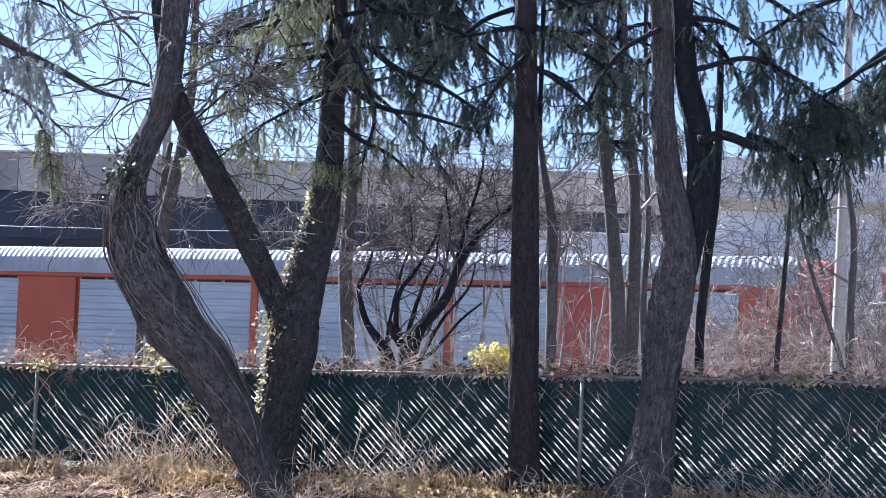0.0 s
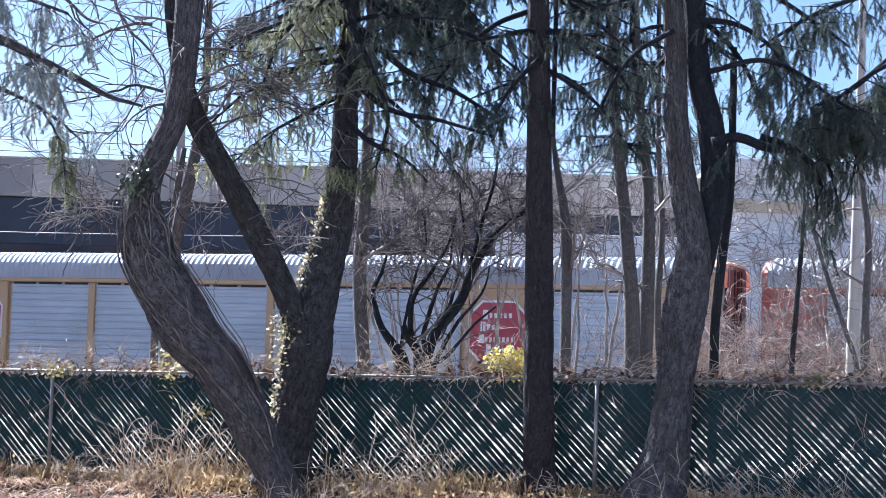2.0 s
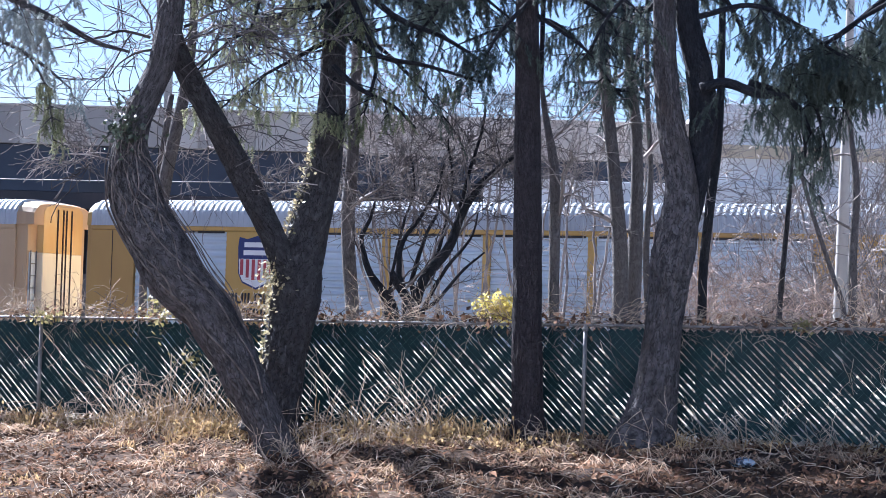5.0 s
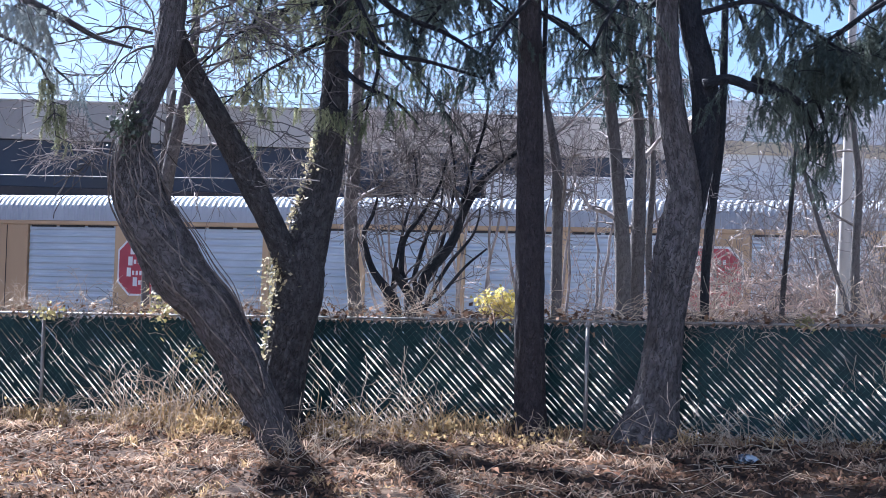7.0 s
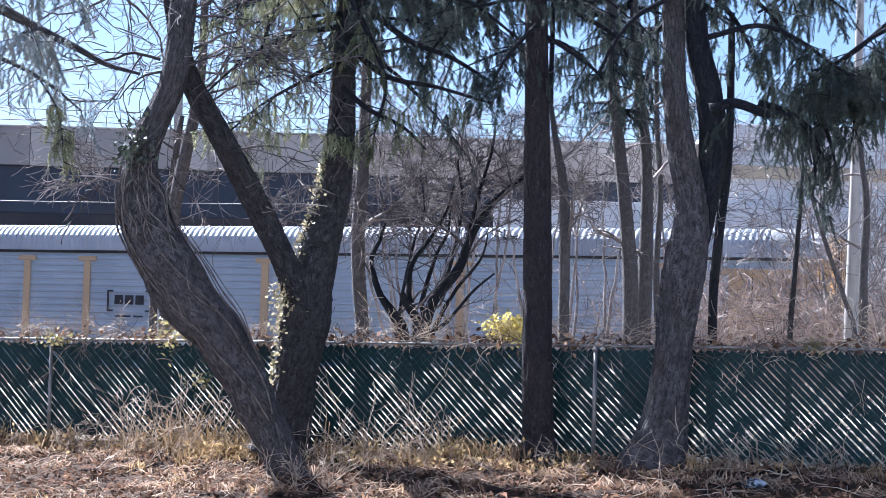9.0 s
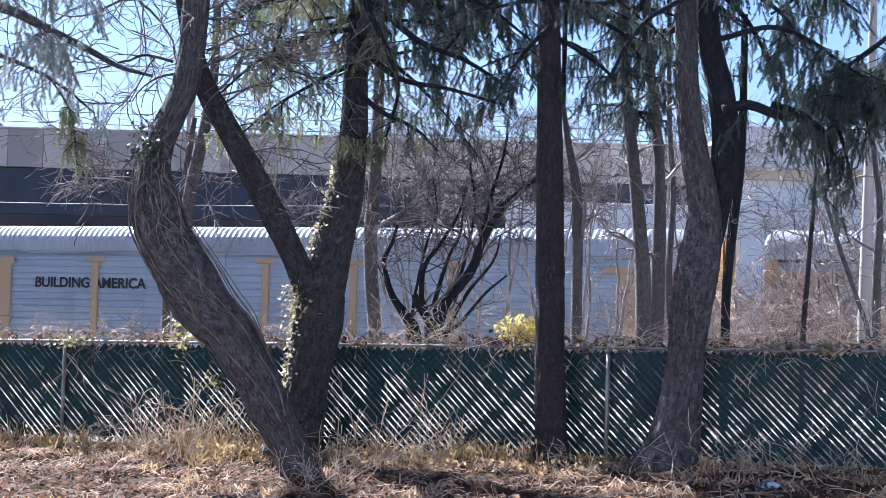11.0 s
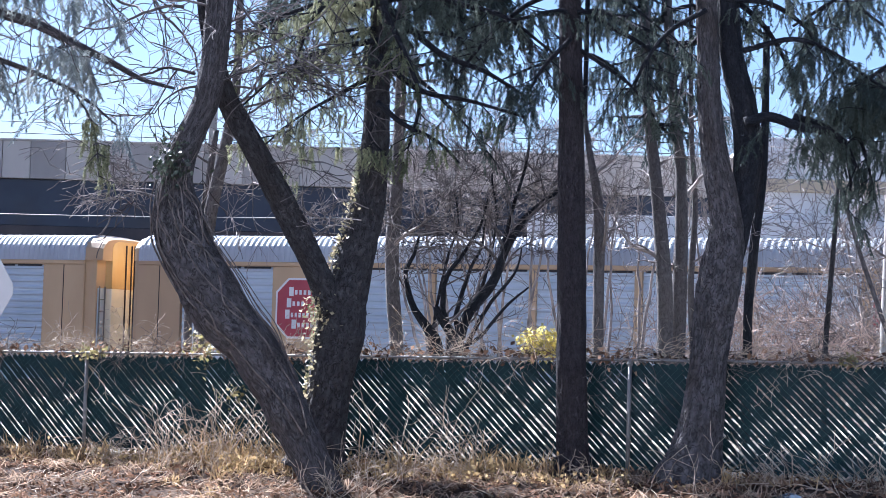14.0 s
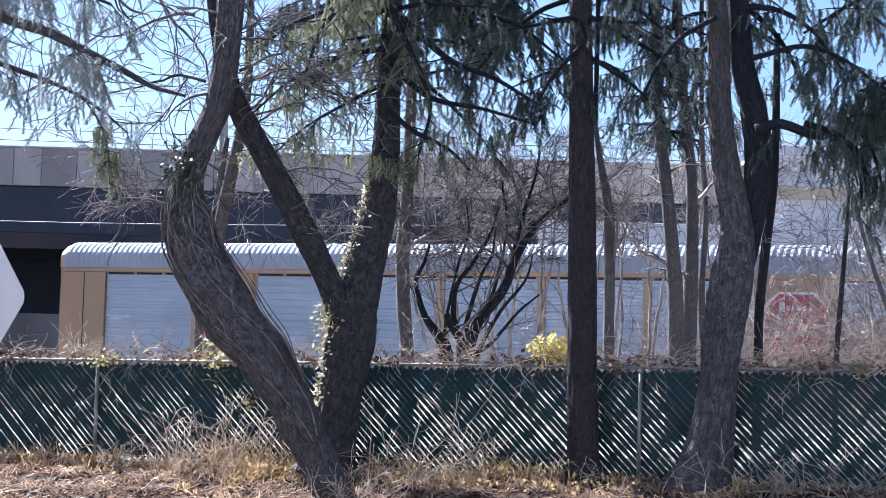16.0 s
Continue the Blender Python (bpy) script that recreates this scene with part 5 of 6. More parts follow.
# the spruce at the edge, whose long bough hangs in from the side
edge = thing("edge_spruce", "spruce with thin grey-green hanging shoots", "tree", "trees along the fence")
EDGE_T = [(-5.3, 17, 0.05, 0.155), (-5.338, 17, 1.59, 0.139), (-5.399, 17, 3.657, 0.118), (-5.486, 17, 5.74, 0.093), (-5.551, 17, 7.313, 0.067)]
child("trunk", trunk_mesh("trunk", EDGE_T, BARK_RED, 14, 0.07, seed=40.0, flare=0.2), edge)
low_bough([(-5.505, 16.8, 4.923, 0.066), (-4.813, 16.8, 4.601, 0.061), (-4.495, 16.8, 4.443, 0.053), (-4.127, 16.8, 4.333, 0.048), (-3.757, 16.8, 4.15, 0.041), (-3.44, 16.8, 4.003, 0.031), (-3.176, 16.8, 3.865, 0.023), (-2.864, 16.8, 3.785, 0.013)], edge, 34, 0.6, 1.35, NEEDLE_GREY, 0.6, 0.74, BARK)
low_bough([(-5.493, 17.2, 4.418, 0.036), (-4.748, 17.2, 4.125, 0.029), (-4.163, 17.2, 3.923, 0.021), (-3.79, 17.2, 3.735, 0.016), (-3.466, 17.2, 3.482, 0.008)], edge, 39, 0.4, 1.2, NEEDLE_GREY, 0.5, 1.0, BARK)
low_bough([(-3.864, 17.1, 3.781, 0.01), (-3.687, 17.1, 3.515, 0.01), (-3.612, 17.1, 3.205, 0.008), (-3.594, 17.1, 2.997, 0.005)], edge, 40, 0.8, 0.8, NEEDLE_PALE, 0.16, 1.0, BARK)
low_bough([(-5.314, 16.5, 5.361, 0.033), (-4.541, 16.5, 4.929, 0.028), (-3.927, 16.5, 4.695, 0.02), (-3.52, 16.5, 4.557, 0.013)], edge, 35, 0.7, 1.35, NEEDLE_GREY, 0.6, 1.0, BARK)


# ---- bare boughs overhead ----
def bare_boughs(t, specs, seed):
    r = np.random.default_rng(seed)
    for start, way, length, radius in specs:
        st = Strokes()
        twigs(st, r, start, way, length, radius * 1.35, 2, 0.55, 0.2, (2, 3), 5, 0.0052)
        child("bare_bough", st.mesh("bare_bough", TWIG_DARK), t)


def along(pts, zs, rng, length, radius, side):
    p = smooth_path(pts, 0.1)
    out = []
    for z in zs:
        i = int(np.argmin(abs(p[:, 2] - z)))
        out.append((p[i][:3], (side * rng.uniform(0.6, 1.0), rng.uniform(-0.5, 0.5), rng.uniform(-0.3, 0.7)), length * rng.uniform(0.7, 1.2), radius))
    return out


bare_boughs(leaning, along(T1, (3.3, 3.9, 4.6), crng, 0.6, 0.012, -1) + along(T1, (3.9, 4.4, 4.8, 5.2), crng, 0.9, 0.012, 1), 51)
bare_boughs(leaning, [((-4.18, 18.50, 5.26), (0.5, 0, -0.6), 1.6, 0.016), ((-3.61, 19.00, 5.50), (0.2, 0.1, -1), 1.8, 0.016), ((-2.95, 17.60, 4.68), (-1, 0.2, 0.3), 1.3, 0.014),
                      ((-2.78, 17.40, 4.01), (-1, 0, 0.1), 1.2, 0.012), ((-2.50, 17.60, 4.15), (1, 0.1, 0.5), 1.3, 0.012), ((-4.94, 19.00, 4.06), (1, 0, 0.2), 1.6, 0.014),
                      ((-2.42, 17.90, 3.76), (1, 0, 0.15), 1.0, 0.010)], 53)
bare_boughs(ivied, along(T2B, (3.3, 3.7, 3.8, 4.0, 4.4, 4.9), crng, 0.9, 0.011, 1), 52)

# thin grey sprigs that reach out from the bend, and a net of fine twigs overhead
def sprigs(t, starts, seed, mat, droop=0.0, depth=2, radius=0.008, wild=0.6):
    r = np.random.default_rng(seed)
    for start, way, length in starts:
        st = Strokes()
        twigs(st, r, start, way, length, radius, depth, wild, droop, (2, 4), 4, 0.0036)
        child("sprig", st.mesh("sprig", mat), t)


srng = np.random.default_rng(811)
sprigs(leaning, [((-3.0, 17.25, 2.62 + 0.09 * i), (-1, srng.uniform(-0.2, 0.2), srng.uniform(-0.05, 0.35)), srng.uniform(0.4, 0.75)) for i in range(6)], 812, TWIG)
sprigs(leaning, [((srng.uniform(-5.0, -2.7), srng.uniform(18.0, 20.5), srng.uniform(3.5, 5.4)), (srng.normal(0, 0.7), 0.1, srng.uniform(-0.6, 0.8)), srng.uniform(0.7, 1.5)) for i in range(15)], 813, TWIG, 0.1, 2, 0.008)
sprigs(ivied, [((srng.uniform(-2.4, -1.2), srng.uniform(18.2, 20.0), srng.uniform(3.2, 4.8)), (srng.normal(0, 0.7), 0.1, srng.uniform(-0.7, 0.6)), srng.uniform(0.5, 1.2)) for i in range(14)], 814, TWIG, 0.1, 2, 0.008)
sprigs(ivied, [((-1.3 + 0.06 * i, 18.15, 2.5 + 0.11 * i), (-0.9, -0.2, srng.uniform(0.1, 0.6)), srng.uniform(0.3, 0.55)) for i in range(4)], 815, TWIG)

# vines that climb the leaning trunk
p = smooth_path(T1, 0.05)
PV = len(p)
for i in range(12):
    r = np.random.default_rng(300 + i)
    knot = i >= 4                      # the short ones wind round the bend, the long ones run down the stem
    a0 = r.uniform(math.pi * 1.1, math.pi * 2.0)
    turn = r.normal(0, 1.1 if knot else 0.5)
    i0, i1 = (int(r.uniform(0.32, 0.40) * PV), int(r.uniform(0.47, 0.54) * PV)) if knot else (int(r.uniform(0.04, 0.26) * PV), int(r.uniform(0.44, 0.56) * PV))
    thick = r.uniform(0.006, 0.011) if knot else r.uniform(0.006, 0.010)
    pts = []
    for j in range(i0, i1, 3):
        f = (j - i0) / (i1 - i0)
        a = a0 + turn * f + 0.35 * math.sin(f * (5 + i % 4) + i * 1.7) + 0.12 * math.sin(f * 17 + i)
        q = p[j]
        off = q[3] * (1.04 + (0.12 * math.sin(f * 3.1) if knot else 0.0)) + 0.006
        pts.append((q[0] + math.cos(a) * off, q[1] + math.sin(a) * off, q[2] + 0.15 * math.cos(a) * off, thick * (1 - 0.3 * f)))
    st = Strokes()
    st.add(smooth_path(pts, 0.04), 6)
    tagged(new("vine", st.mesh("vine", VINE)), "bare woody vine wound round the leaning trunk", "vine", "vines on the leaning tree")
for i in range(5):                     # strands that hang a little free beside the stem
    r = np.random.default_rng(340 + i)
    i0, i1 = int(r.uniform(0.10, 0.22) * PV), int(r.uniform(0.40, 0.47) * PV)
    pts = []
    for j in range(i0, i1, 4):
        f = (j - i0) / (i1 - i0)
        q = p[j]
        off = q[3] * 0.98 + 0.13 * math.sin(f * math.pi) * r.uniform(0.7, 1.0) * (i + 1) / 5 + 0.01
        pts.append((q[0] + off * 0.86, q[1] - 0.05 - 0.02 * i, q[2] + off * 0.45, 0.0048))
    st = Strokes()
    st.add(smooth_path(pts, 0.04), 5)
    tagged(new("vine", st.mesh("vine", VINE)), "thin vine strand hanging beside the leaning trunk", "vine", "vines on the leaning tree")


# ---- leaves ----
def leaf_quads(centres, size, rng, flat=0.0, slim=0.62):
    out = []
    for c in centres:
        s = size * rng.uniform(0.6, 1.3)
        u = rng.normal(0, 1, 3)
        if flat:
            u[2] *= 1 - flat
        u /= np.linalg.norm(u)
        v = np.cross(u, rng.normal(0, 1, 3) if not flat else np.array((0, 0, 1.0)) + rng.normal(0, 1 - flat, 3))
        v /= np.linalg.norm(v) + 1e-9
        b = np.cross(u, v) * s * rng.uniform(-0.2, 0.2)
        out += [c - u * s, c + v * s * slim + b, c + u * s, c - v * s * slim + b]
    return np.array(out)


ivy_c = []
p2 = smooth_path(T2, 0.04)
for q in p2:
    if 0.9 < q[2] < 3.15:
        thick = 1.0 + 1.6 * max(0.0, noise.noise(Vector((0, 0, q[2] * 3.1))))
        for _ in range(int(9 * thick)):
            a = crng.normal(math.pi * 1.06, 0.4)
            d = q[3] * 1.05 + abs(crng.normal(0, 0.025))
            ivy_c.append((q[0] + math.cos(a) * d, q[1] + math.sin(a) * d, q[2] + crng.normal(0, 0.03)))
for _ in range(160):
    ivy_c.append(np.array((-1.65, 18.10, 1.83)) + crng.normal(0, 1, 3) * np.array((0.07, 0.06, 0.11)))
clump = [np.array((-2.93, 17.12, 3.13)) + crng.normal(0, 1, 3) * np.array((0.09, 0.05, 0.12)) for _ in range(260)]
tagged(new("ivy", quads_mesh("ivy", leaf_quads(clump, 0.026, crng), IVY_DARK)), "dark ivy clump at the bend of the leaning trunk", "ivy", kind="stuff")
ivy = tagged(new("ivy", quads_mesh("ivy", leaf_quads([np.array(c) for c in ivy_c], 0.024, crng), IVY)), "sunlit ivy leaves clinging to the forked trunk", "ivy", kind="stuff")

OLIVE_LEAF = material("olive_leaf", (0.17, 0.155, 0.055), (0.42, 0.36, 0.16), 8, 0.5, per_piece=0.45, translucent=0.4)
for (x, y, z), n, wx, wz in (((0.60, 18.40, 1.57), 700, 0.115, 0.08), ((-4.19, 20.00, 1.33), 95, 0.10, 0.045), ((-2.91, 19.40, 1.42), 120, 0.075, 0.10), ((3.35, 17.00, 1.49), 60, 0.06, 0.03), ((-2.51, 19.20, 0.96), 60, 0.09, 0.06)):
    yl = [np.array((x, y, z)) + crng.normal(0, 1, 3) * np.array((wx, 0.06, wz)) for _ in range(n)]
    tagged(new("yellow_shrub", quads_mesh("yellow_shrub", leaf_quads(yl, 0.026, crng), YELLOW_LEAF if n > 300 else OLIVE_LEAF)), "yellow-green leaves growing through the fence top", "shrub", "yellow-green growth on the fence", kind="stuff")


# ---- dead stems on and behind the fence ----
def fence_point(k, n=0.0):
    return float(FENCE_A[0] + FENCE_E[0] * k + FENCE_N[0] * n), float(FENCE_A[1] + FENCE_E[1] * k + FENCE_N[1] * n)


def brambles():
    r = np.random.default_rng(91)
    st = Strokes()
    for i in range(470):
        k = r.uniform(-2.5, 11.5)
        x, y = fence_point(k, r.normal(-0.22, 0.14))
        z = fence_base(k) + 1.07 + r.normal(0.04, 0.04)
        a = r.uniform(0, 6.28)
        twigs(st, r, (x, y, z), (math.cos(a) * 1.2, math.sin(a) * 0.5, r.uniform(-0.15, 0.8)), r.uniform(0.15, 0.45), 0.0055, 1, 1.0, 0.4, (1, 3), 3, 0.0022)
    tagged(new("bramble_tangle", st.mesh("bramble_tangle", TWIG_PALE)), "tangle of pale dead vines along the fence top", "brambles", kind="stuff")
    st = Strokes()
    for i in range(280):
        k = r.uniform(-2.5, 12)
        x, y = fence_point(k, r.normal(0.0, 0.07))
        a = r.uniform(0, 6.28)
        twigs(st, r, (x, y, fence_base(k) + 1.06 + r.normal(0.01, 0.02)), (math.cos(a) * 1.5, math.sin(a) * 0.4, r.uniform(-0.2, 0.45)), r.uniform(0.15, 0.4), 0.006, 1, 1.1, 0.5, (1, 3), 3, 0.0028)
    tagged(new("dark_vine_tangle", st.mesh("dark_vine_tangle", VINE)), "dark dry vines wound along the top rail", "vines", kind="stuff")
    c = []
    for _ in range(2600):
        k = r.uniform(-2.5, 12)
        if noise.noise(Vector((k * 1.3, 2.0, 0))) + 0.25 < r.uniform(-0.2, 0.6):
            continue
        x, y = fence_point(k, r.normal(-0.1, 0.1))
        c.append(np.array((x, y, fence_base(k) + 1.07 + r.normal(0.015, 0.05))))
    tagged(new("dead_vine_leaves", quads_mesh("dead_vine_leaves", leaf_quads(c, 0.034, r), LITTER)), "withered brown leaves caught along the fence top", "dead leaves", kind="stuff")
    st = Strokes()
    for i in range(125):
        y = r.uniform(24.0, 31.0)
        x = y * (r.uniform(0.0, 0.25) if i % 5 == 0 else r.uniform(0.12, 0.255))
        z = ground_height(x, y)
        twigs(st, r, (x, y, z), (r.normal(0, 0.35), r.normal(0, 0.3), 1.3), r.uniform(0.6, 1.3), 0.011, 2, 0.75, 0.3, (2, 4), 3, 0.0042)
    tagged(new("dead_brush", st.mesh("dead_brush", BRUSH)), "dense pinkish-brown dead brush behind the fence", "brush", kind="stuff")
    st = Strokes()
    for i in range(24):
        k = r.uniform(-2, 11)
        x, y = fence_point(k, r.uniform(0.02, 0.06))
        z = fence_base(k) + r.uniform(0.75, 1.05)
        twigs(st, r, (x, y, z), (r.normal(0, 0.8), 0, r.normal(-0.5, 0.5)), r.uniform(0.15, 0.5), 0.0045, 1, 1.2, 0.9, (1, 3), 3, 0.002)
    tagged(new("hanging_vines", st.mesh("hanging_vines", TWIG_PALE)), "dry vines hanging over the green slats", "vines", kind="stuff")


brambles()


def weed_clump(px, py, spread, count, high, seed):
    r = np.random.default_rng(seed)
    st = Strokes()
    for _ in range(count):
        x, y = px + r.normal(0, spread), py + r.normal(0, 0.12)
        twigs(st, r, (x, y, ground_height(x, y) - 0.02), (r.normal(0, 0.55), r.normal(0, 0.3), 1.0), high * r.uniform(0.5, 1.1), 0.0045, 1, 0.5, 0.35, (1, 3), 3, 0.0024)
    tagged(new("dead_weeds", st.mesh("dead_weeds", TWIG_PALE)), "clump of pale dead weed stems before the fence", "weeds", "weed clumps along the fence", kind="stuff")


for i, (k, n, spread, count, high) in enumerate(((1.7, 0.85, 0.4, 30, 0.66), (2.2, 0.95, 0.25, 22, 0.55), (4.3, 0.8, 0.25, 22, 0.62), (4.75, 0.8, 0.3, 14, 0.45), (3.2, 0.8, 0.3, 14, 0.35),
                                                 (7.4, 0.5, 0.5, 10, 0.4), (9.0, 0.6, 0.6, 14, 0.4), (0.3, 0.6, 0.5, 20, 0.3))):
    weed_clump(*fence_point(k, n), spread, count, high, 400 + i)
for i, (x, y, spread, count, high) in enumerate(((-1.42, 16.78, 0.16, 16, 0.34), (-1.12, 16.95, 0.14, 12, 0.3), (2.0, 17.1, 0.2, 8, 0.36), (2.9, 16.7, 0.4, 14, 0.35), (0.9, 17.45, 0.12, 8, 0.25))):
    weed_clump(x, y, spread, count, high, 450 + i)


def grass_and_litter():
    r = np.random.default_rng(92)
    blades = []
    tufts = [(r.uniform(-2.6, 11.5), abs(r.normal(0.25, 0.35)), r.uniform(0.10, 0.30)) for _ in range(170)]
    tufts += [(r.uniform(-2.6, 11.5), r.uniform(0.2, 4.5), r.uniform(0.05, 0.13)) for _ in range(130)]
    tufts += [(r.normal(2.0, 0.5), r.uniform(0.1, 0.7), r.uniform(0.3, 0.55)) for _ in range(16)]
    tufts += [(r.normal(4.6, 0.35), r.uniform(0.1, 0.4), r.uniform(0.25, 0.5)) for _ in range(10)]
    for k, n, hgt in tufts:
        if k > 6.2 and r.random() < 0.8:
            continue
        x, y = fence_point(k, n)
        z = ground_height(x, y)
        for _ in range(24):
            b = np.array((x + r.normal(0, 0.07), y + r.normal(0, 0.07), z - 0.01))
            d = np.array((r.normal(0, 0.6), r.normal(0, 0.6), 1.0))
            d *= hgt * r.uniform(0.5, 1.2) / np.linalg.norm(d)
            w = np.array((r.normal(0, 1), r.normal(0, 1), 0.0))
            w *= 0.0065 / np.linalg.norm(w)
            m = b + d * 0.6
            tip = b + d + np.array((d[0], d[1], -abs(d[2]) * 0.3)) * r.uniform(0.1, 0.9)
            blades += [b - w, b + w, m + w * 0.8, m - w * 0.8, m - w * 0.8, m + w * 0.8, tip + w * 0.2, tip - w * 0.2]
    tagged(new("dry_grass", quads_mesh("dry_grass", np.array(blades), GRASS)), "straw-coloured dry grass at the foot of the fence", "grass", kind="stuff")
    c = []
    for k0, n0, wide, count in ((0.4, 0.5, 0.5, 260), (1.3, 0.45, 0.3, 200), (2.3, 0.75, 0.22, 260), (2.75, 0.8, 0.2, 260), (3.9, 0.75, 0.3, 160), (4.9, 0.8, 0.25, 240), (5.9, 0.9, 0.35, 160)):
        for _ in range(count):
            k, n = k0 + r.normal(0, wide), n0 + r.normal(0, 0.12)
            x, y = fence_point(k, n)
            c.append(np.array((x, y, ground_height(x, y) + abs(r.normal(0.0, 0.09)))))
    tagged(new("low_leaves", quads_mesh("low_leaves", leaf_quads(c, 0.024, r), YELLOW_DRY)), "dry yellow leaves on low growth by the fence", "undergrowth", kind="stuff")
    mats = []
    for _ in range(520):
        k, n = r.uniform(-3.2, 11.8), abs(r.normal(0, 1.8)) + 0.15
        x, y = fence_point(k, n)
        if noise.noise(Vector((x * 1.7, y * 2.4, 6.0))) > r.uniform(-0.15, 0.35):
            continue
        a0, lift = r.uniform(0, 6.28), r.uniform(0.02, 0.10)
        for _ in range(16):
            a = a0 + r.normal(0, 0.6)
            lng = r.uniform(0.08, 0.28)
            d = np.array((math.cos(a), math.sin(a), 0.0))
            w = np.array((-d[1], d[0], 0.0)) * r.uniform(0.003, 0.006) + np.array((0, 0, r.uniform(-0.003, 0.003)))
            b = np.array((x + r.normal(0, 0.08), y + r.normal(0, 0.08), 0.0))
            b[2] = ground_height(x, y) + r.uniform(0.0, 0.03)
            m = b + d * lng * 0.5 + np.array((0, 0, lift * r.uniform(0.3, 1.2)))
            t = b + d * lng + np.array((0, 0, r.uniform(-0.01, 0.05)))
            mats += [b - w, b + w, m + w, m - w, m - w, m + w, t + w * 0.4, t - w * 0.4]
    tagged(new("matted_straw", quads_mesh("matted_straw", np.array(mats), STRAW_DULL)), "matted straw lying in tufts on the litter", "straw", kind="stuff")
    c = []
    for _ in range(34000):
        k, n = r.uniform(-3.5, 11.8), r.uniform(-0.4, 5.0)
        x, y = fence_point(k, n)
        if noise.noise(Vector((x * 3.2, y * 3.2, 2.0))) > r.uniform(-0.1, 0.5):
            continue
        c.append(np.array((x, y, ground_height(x, y) + abs(r.normal(0.014, 0.022)))))
    tagged(new("leaf_litter", quads_mesh("leaf_litter", leaf_quads(c, 0.036, r, 0.1, 0.36), LITTER)), "brown dead leaves and straw lying on the soil", "leaf litter", kind="stuff")
    # a pale bed added behind the fence so that the slat gaps look bright
    c = []
    for _ in range(38000):
        k, n = r.uniform(-5.5, 17.5), -r.uniform(0.05, 14.0)
        x, y = fence_point(k, n)
        c.append(np.array((x, y, ground_height(x, y) + abs(r.normal(0.02, 0.03)))))
    tagged(new("straw_bed", quads_mesh("straw_bed", leaf_quads(c, 0.09, r, 0.6), STRAW)), "pale straw and leaves added behind the fence to brighten its gaps", "straw", kind="stuff")
    curl = []
    for _ in range(6000):
        k, n = r.uniform(-3.2, 11.8), r.uniform(-0.2, 4.6)
        if noise.noise(Vector((k * 0.8, n * 0.9, 7.0))) < r.uniform(-0.5, 0.3):
            continue
        x, y = fence_point(k, n)
        a, sz = r.uniform(0, 6.28), r.uniform(0.022, 0.05)
        u = np.array((math.cos(a), math.sin(a), r.uniform(-0.4, 0.5))) * sz
        v = np.array((-math.sin(a), math.cos(a), r.uniform(-0.3, 0.3))) * sz * 0.55
        o = np.array((x, y, ground_height(x, y) + 0.02))
        up = np.array((0, 0, sz * r.uniform(0.2, 0.7)))
        curl += [o - u, o - u * 0.2 - v + up * 0.6, o + u, o + up * 0.1, o - u, o + up * 0.1, o + u, o - u * 0.2 + v + up]
    tagged(new("curled_leaves", quads_mesh("curled_leaves", np.array(curl), LITTER_RED)), "curled reddish-brown leaves on the ground", "dead leaves", kind="stuff")
    st = Strokes()
    for _ in range(1150):
        k, n = r.uniform(-3, 11.5), r.uniform(0.0, 5.0)
        x, y = fence_point(k, n)
        a = r.uniform(0, 6.28)
        twigs(st, r, (x, y, ground_height(x, y) + 0.015), (math.cos(a), math.sin(a), r.uniform(0, 0.25)), r.uniform(0.12, 0.55), 0.0055, 1 if r.random() < 0.3 else 0, 0.6, 0.4, (1, 2), 3, 0.0022)
    tagged(new("fallen_twigs", st.mesh("fallen_twigs", TWIG_PALE)), "pale fallen twigs scattered on the litter", "twigs", kind="stuff")


grass_and_litter()


# ---- light pole, wires, sign, bag ----
def light_pole():
    t = thing("light_pole", "pale tapered steel light pole behind the fence", "light pole")
    st = Strokes()
    st.add(smooth_path([(5.16, 24, -0.1, 0.097), (5.16, 24, 1.5, 0.09), (5.2, 24, 4.9, 0.058), (5.22, 24, 8.2, 0.045)], 0.4), 16)
    child("shaft", st.mesh("shaft", POLE), t)
    st = Strokes()
    st.add([(5.16, 24, -0.3, 0.15), (5.16, 24, 0.05, 0.15), (5.16, 24, 0.1, 0.1)], 16)
    child("base_collar", st.mesh("base_collar", POLE), t)


light_pole()


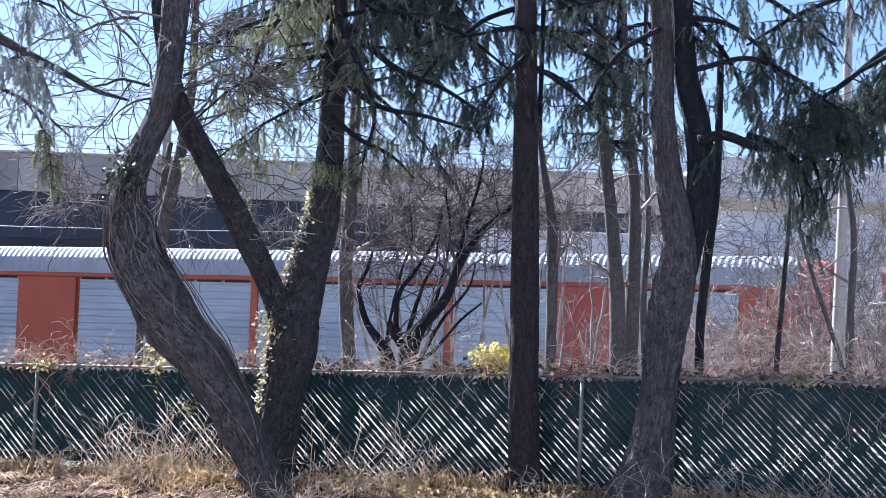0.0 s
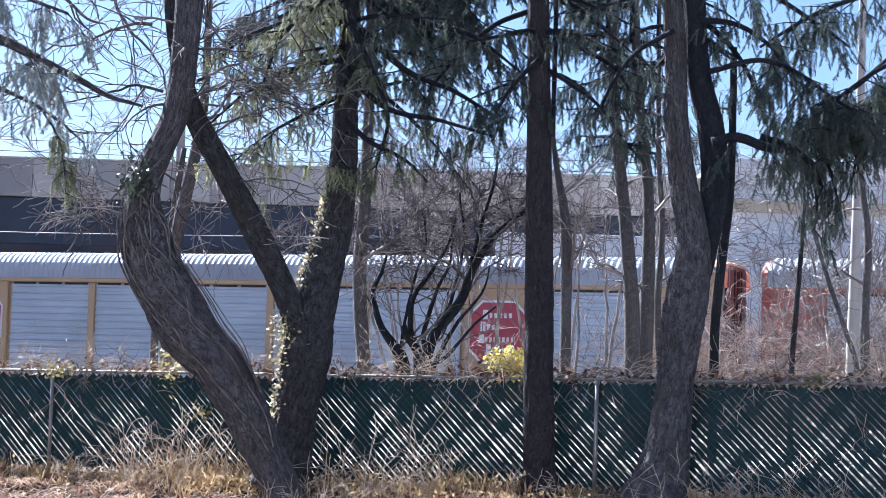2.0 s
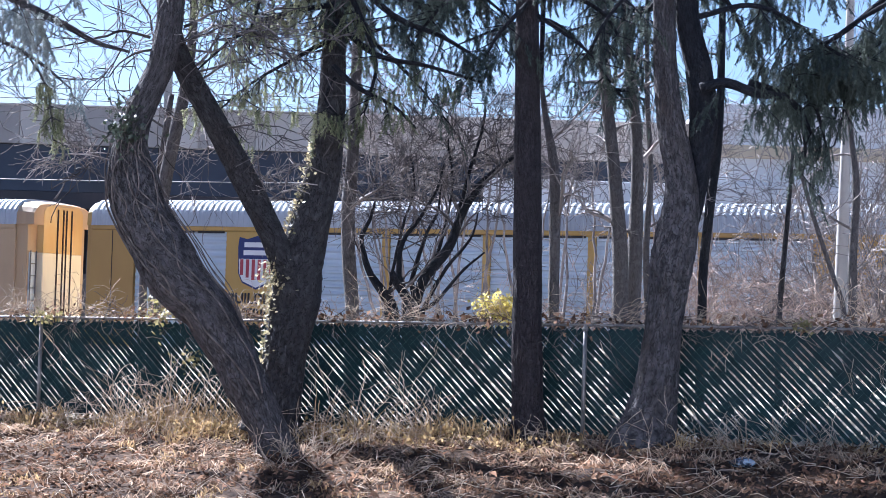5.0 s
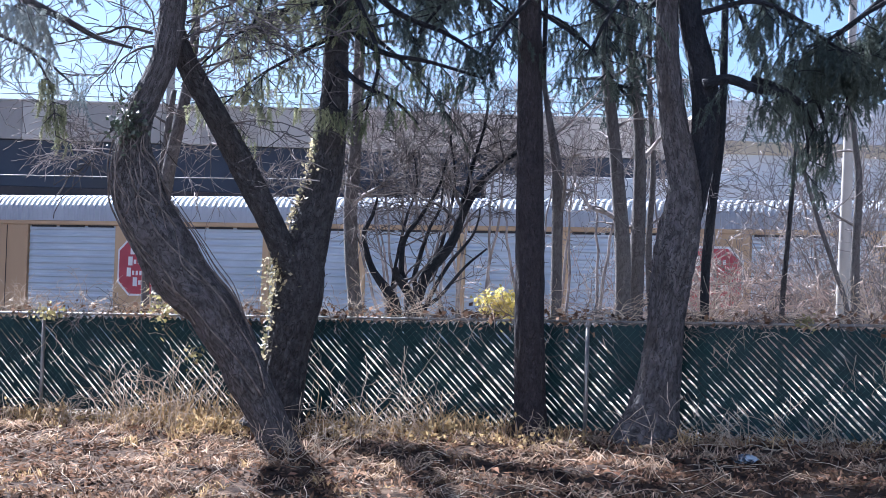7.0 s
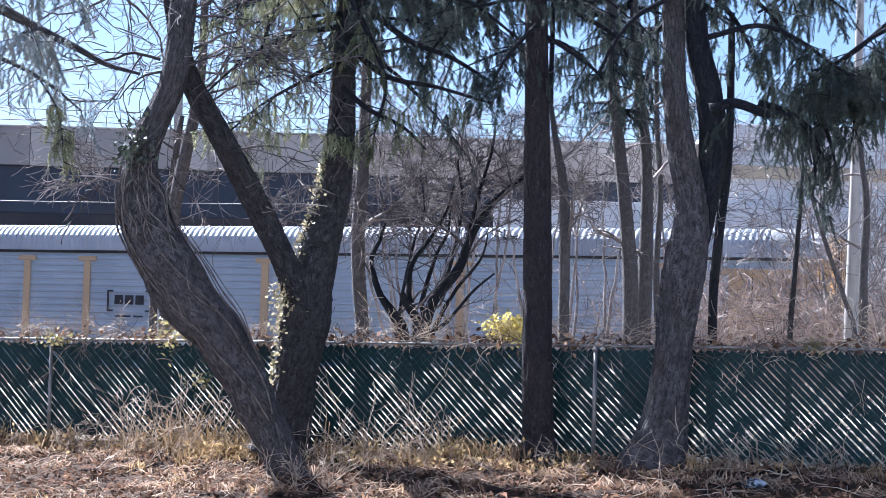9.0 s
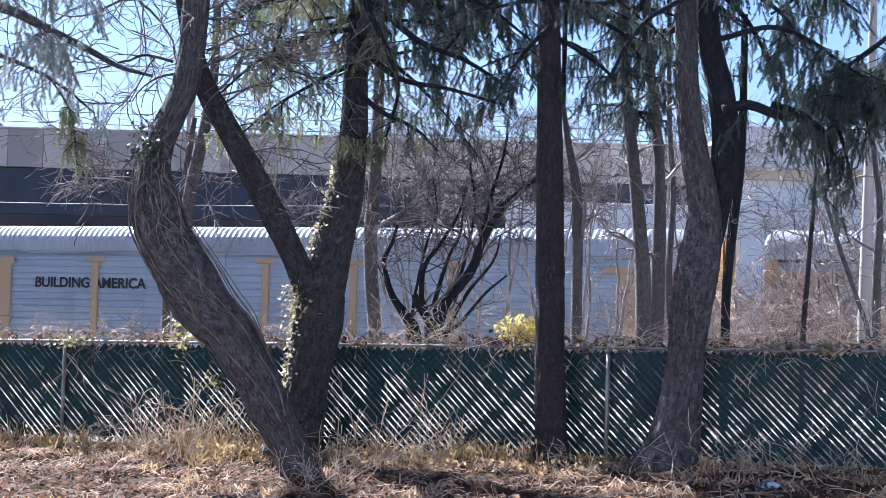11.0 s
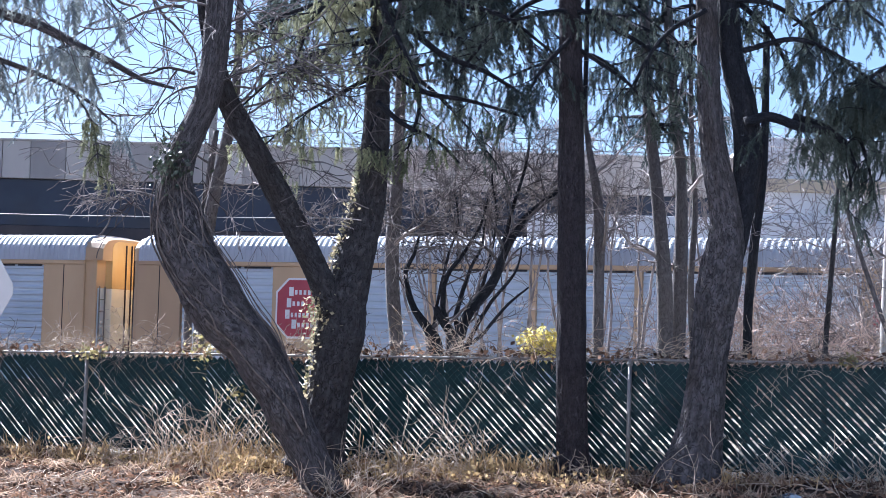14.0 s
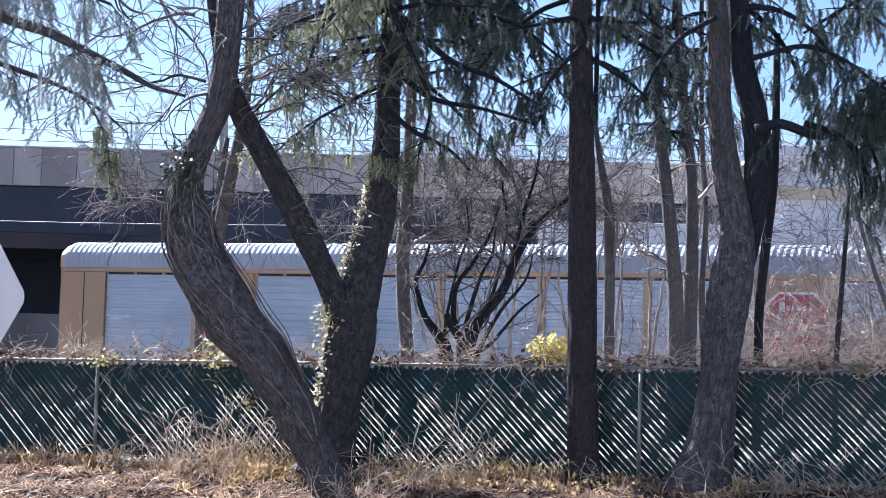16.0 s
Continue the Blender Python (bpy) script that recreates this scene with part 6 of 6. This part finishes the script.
def power_lines():
    for i, (za, zb) in enumerate(((10.4, 10.3), (11.3, 11.1), (12.0, 11.7), (12.6, 12.2))):
        st = Strokes()
        st.add([(-60 + 10 * j, 92, za + (zb - za) * j / 12 - 0.4 * math.sin(j / 12 * math.pi), 0.02) for j in range(13)], 4)
        tagged(new("power_line", st.mesh("power_line", BLACK)), "dark overhead wire beyond the raised road", "power line", "overhead wires")
    for x in (-60, 60):
        st = Strokes()
        st.add([(x, 92.0, -2.5, 0.2), (x, 92.0, 13.4, 0.14)], 12)
        t = thing("utility_pole", "wooden utility pole that carries the wires", "utility pole", "utility poles")
        child("shaft", st.mesh("shaft", BARK_DARK), t)
    st = Strokes()
    st.add([(-40 + 4 * j, 70, 6.42 - 0.35 * math.sin(j / 10 * math.pi), 0.02) for j in range(11)], 4)
    tagged(new("service_cable", st.mesh("service_cable", GALV)), "pale cable slung before the dark girder", "cable")
    for x in (-40, 0):
        st = Strokes()
        st.add([(x, 70.0, -2.4, 0.12), (x, 70.0, 6.57, 0.09)], 10)
        t = thing("cable_post", "thin dark post that holds a cable", "post", "cable posts")
        child("shaft", st.mesh("shaft", GIRDER), t)
    t = thing("road_lamp_post", "pale steel lamp post on the raised road", "lamp post")
    st = Strokes()
    st.add([(-11.6, 77.8, 8.0, 0.2), (-11.6, 77.8, 11.0, 0.17), (-11.55, 77.8, 16.0, 0.1)], 12)
    child("shaft", st.mesh("shaft", POLE), t)


power_lines()


def road_sign():
    t = thing("road_sign", "bare aluminium back of a diamond road sign", "road sign", at=(-4.085, 15.0, 0), turn=-44)
    zc = 1.86
    r = 0.54
    pts = []
    for i in range(4):
        a = i * math.pi / 2
        for d in (-0.09, 0.0, 0.09):
            pts.append((math.cos(a + d) * r * (0.94 if d == 0 else 0.93), zc + math.sin(a + d) * r * (0.94 if d == 0 else 0.93)))
    part("panel", prism(pts, -0.0015, 0.0015), SIGN_BACK, t)
    g = ground_height(-3.9, 15.0)
    part("post", box((-0.03, 0.004, g - 0.1), (0.03, 0.04, zc + 0.5), 0.005), GALV, t)
    for dz in (-0.2, 0.2):
        bm = bmesh.new()
        bmesh.ops.create_cone(bm, cap_ends=True, segments=8, radius1=0.014, radius2=0.01, depth=0.016, matrix=Matrix.Translation((0, -0.008, zc + dz)) @ Matrix.Rotation(radians(90), 4, "X"))
        part("bolt", bm, GALV, t)


road_sign()


def litter_bag():
    x, y = 2.65, 16.08
    bm = bmesh.new()
    bmesh.ops.create_icosphere(bm, subdivisions=3, radius=0.075)
    for v in bm.verts:
        n = noise.noise_vector(v.co * 22)
        v.co = Vector((v.co.x * 1.5, v.co.y * 0.8, max(-0.03, v.co.z * 0.5))) + n * 0.022
    ob = new("plastic_bag")
    ob.location = (x, y, ground_height(x, y) + 0.03)
    tagged(ob, "crumpled pale blue plastic bag on the litter", "plastic bag")
    part("film", bm, BLUE_PLASTIC, ob)


litter_bag()


def motions():
    slack = (-0.33, -0.33, 0.12, 0.03, -0.32, -0.32, -0.22, 0.3, 0.65)
    for i, car in enumerate(CARS):
        mid = slack[i] + TRAIN_S0 - (i - 1) * CAR_PITCH - CAR_PITCH / 2     # centre at the start; the second car follows gap nought
        rows = []
        for t in (0.0, 4.0, 8.0, 12.0, 16.0):
            x, y = on_track(mid + CAR_V * t)
            rows.append((t, pose(x, y, RAIL_Z, 0, 0, TRAIN_DEG)))
        walk(car, rows)
    walk(VAN, [(t, pose(-14.3 + 17.2 * (t - 11.5), 80.2, 9.1)) for t in (0.0, 4.0, 8.0, 12.0, 16.0)])


motions()
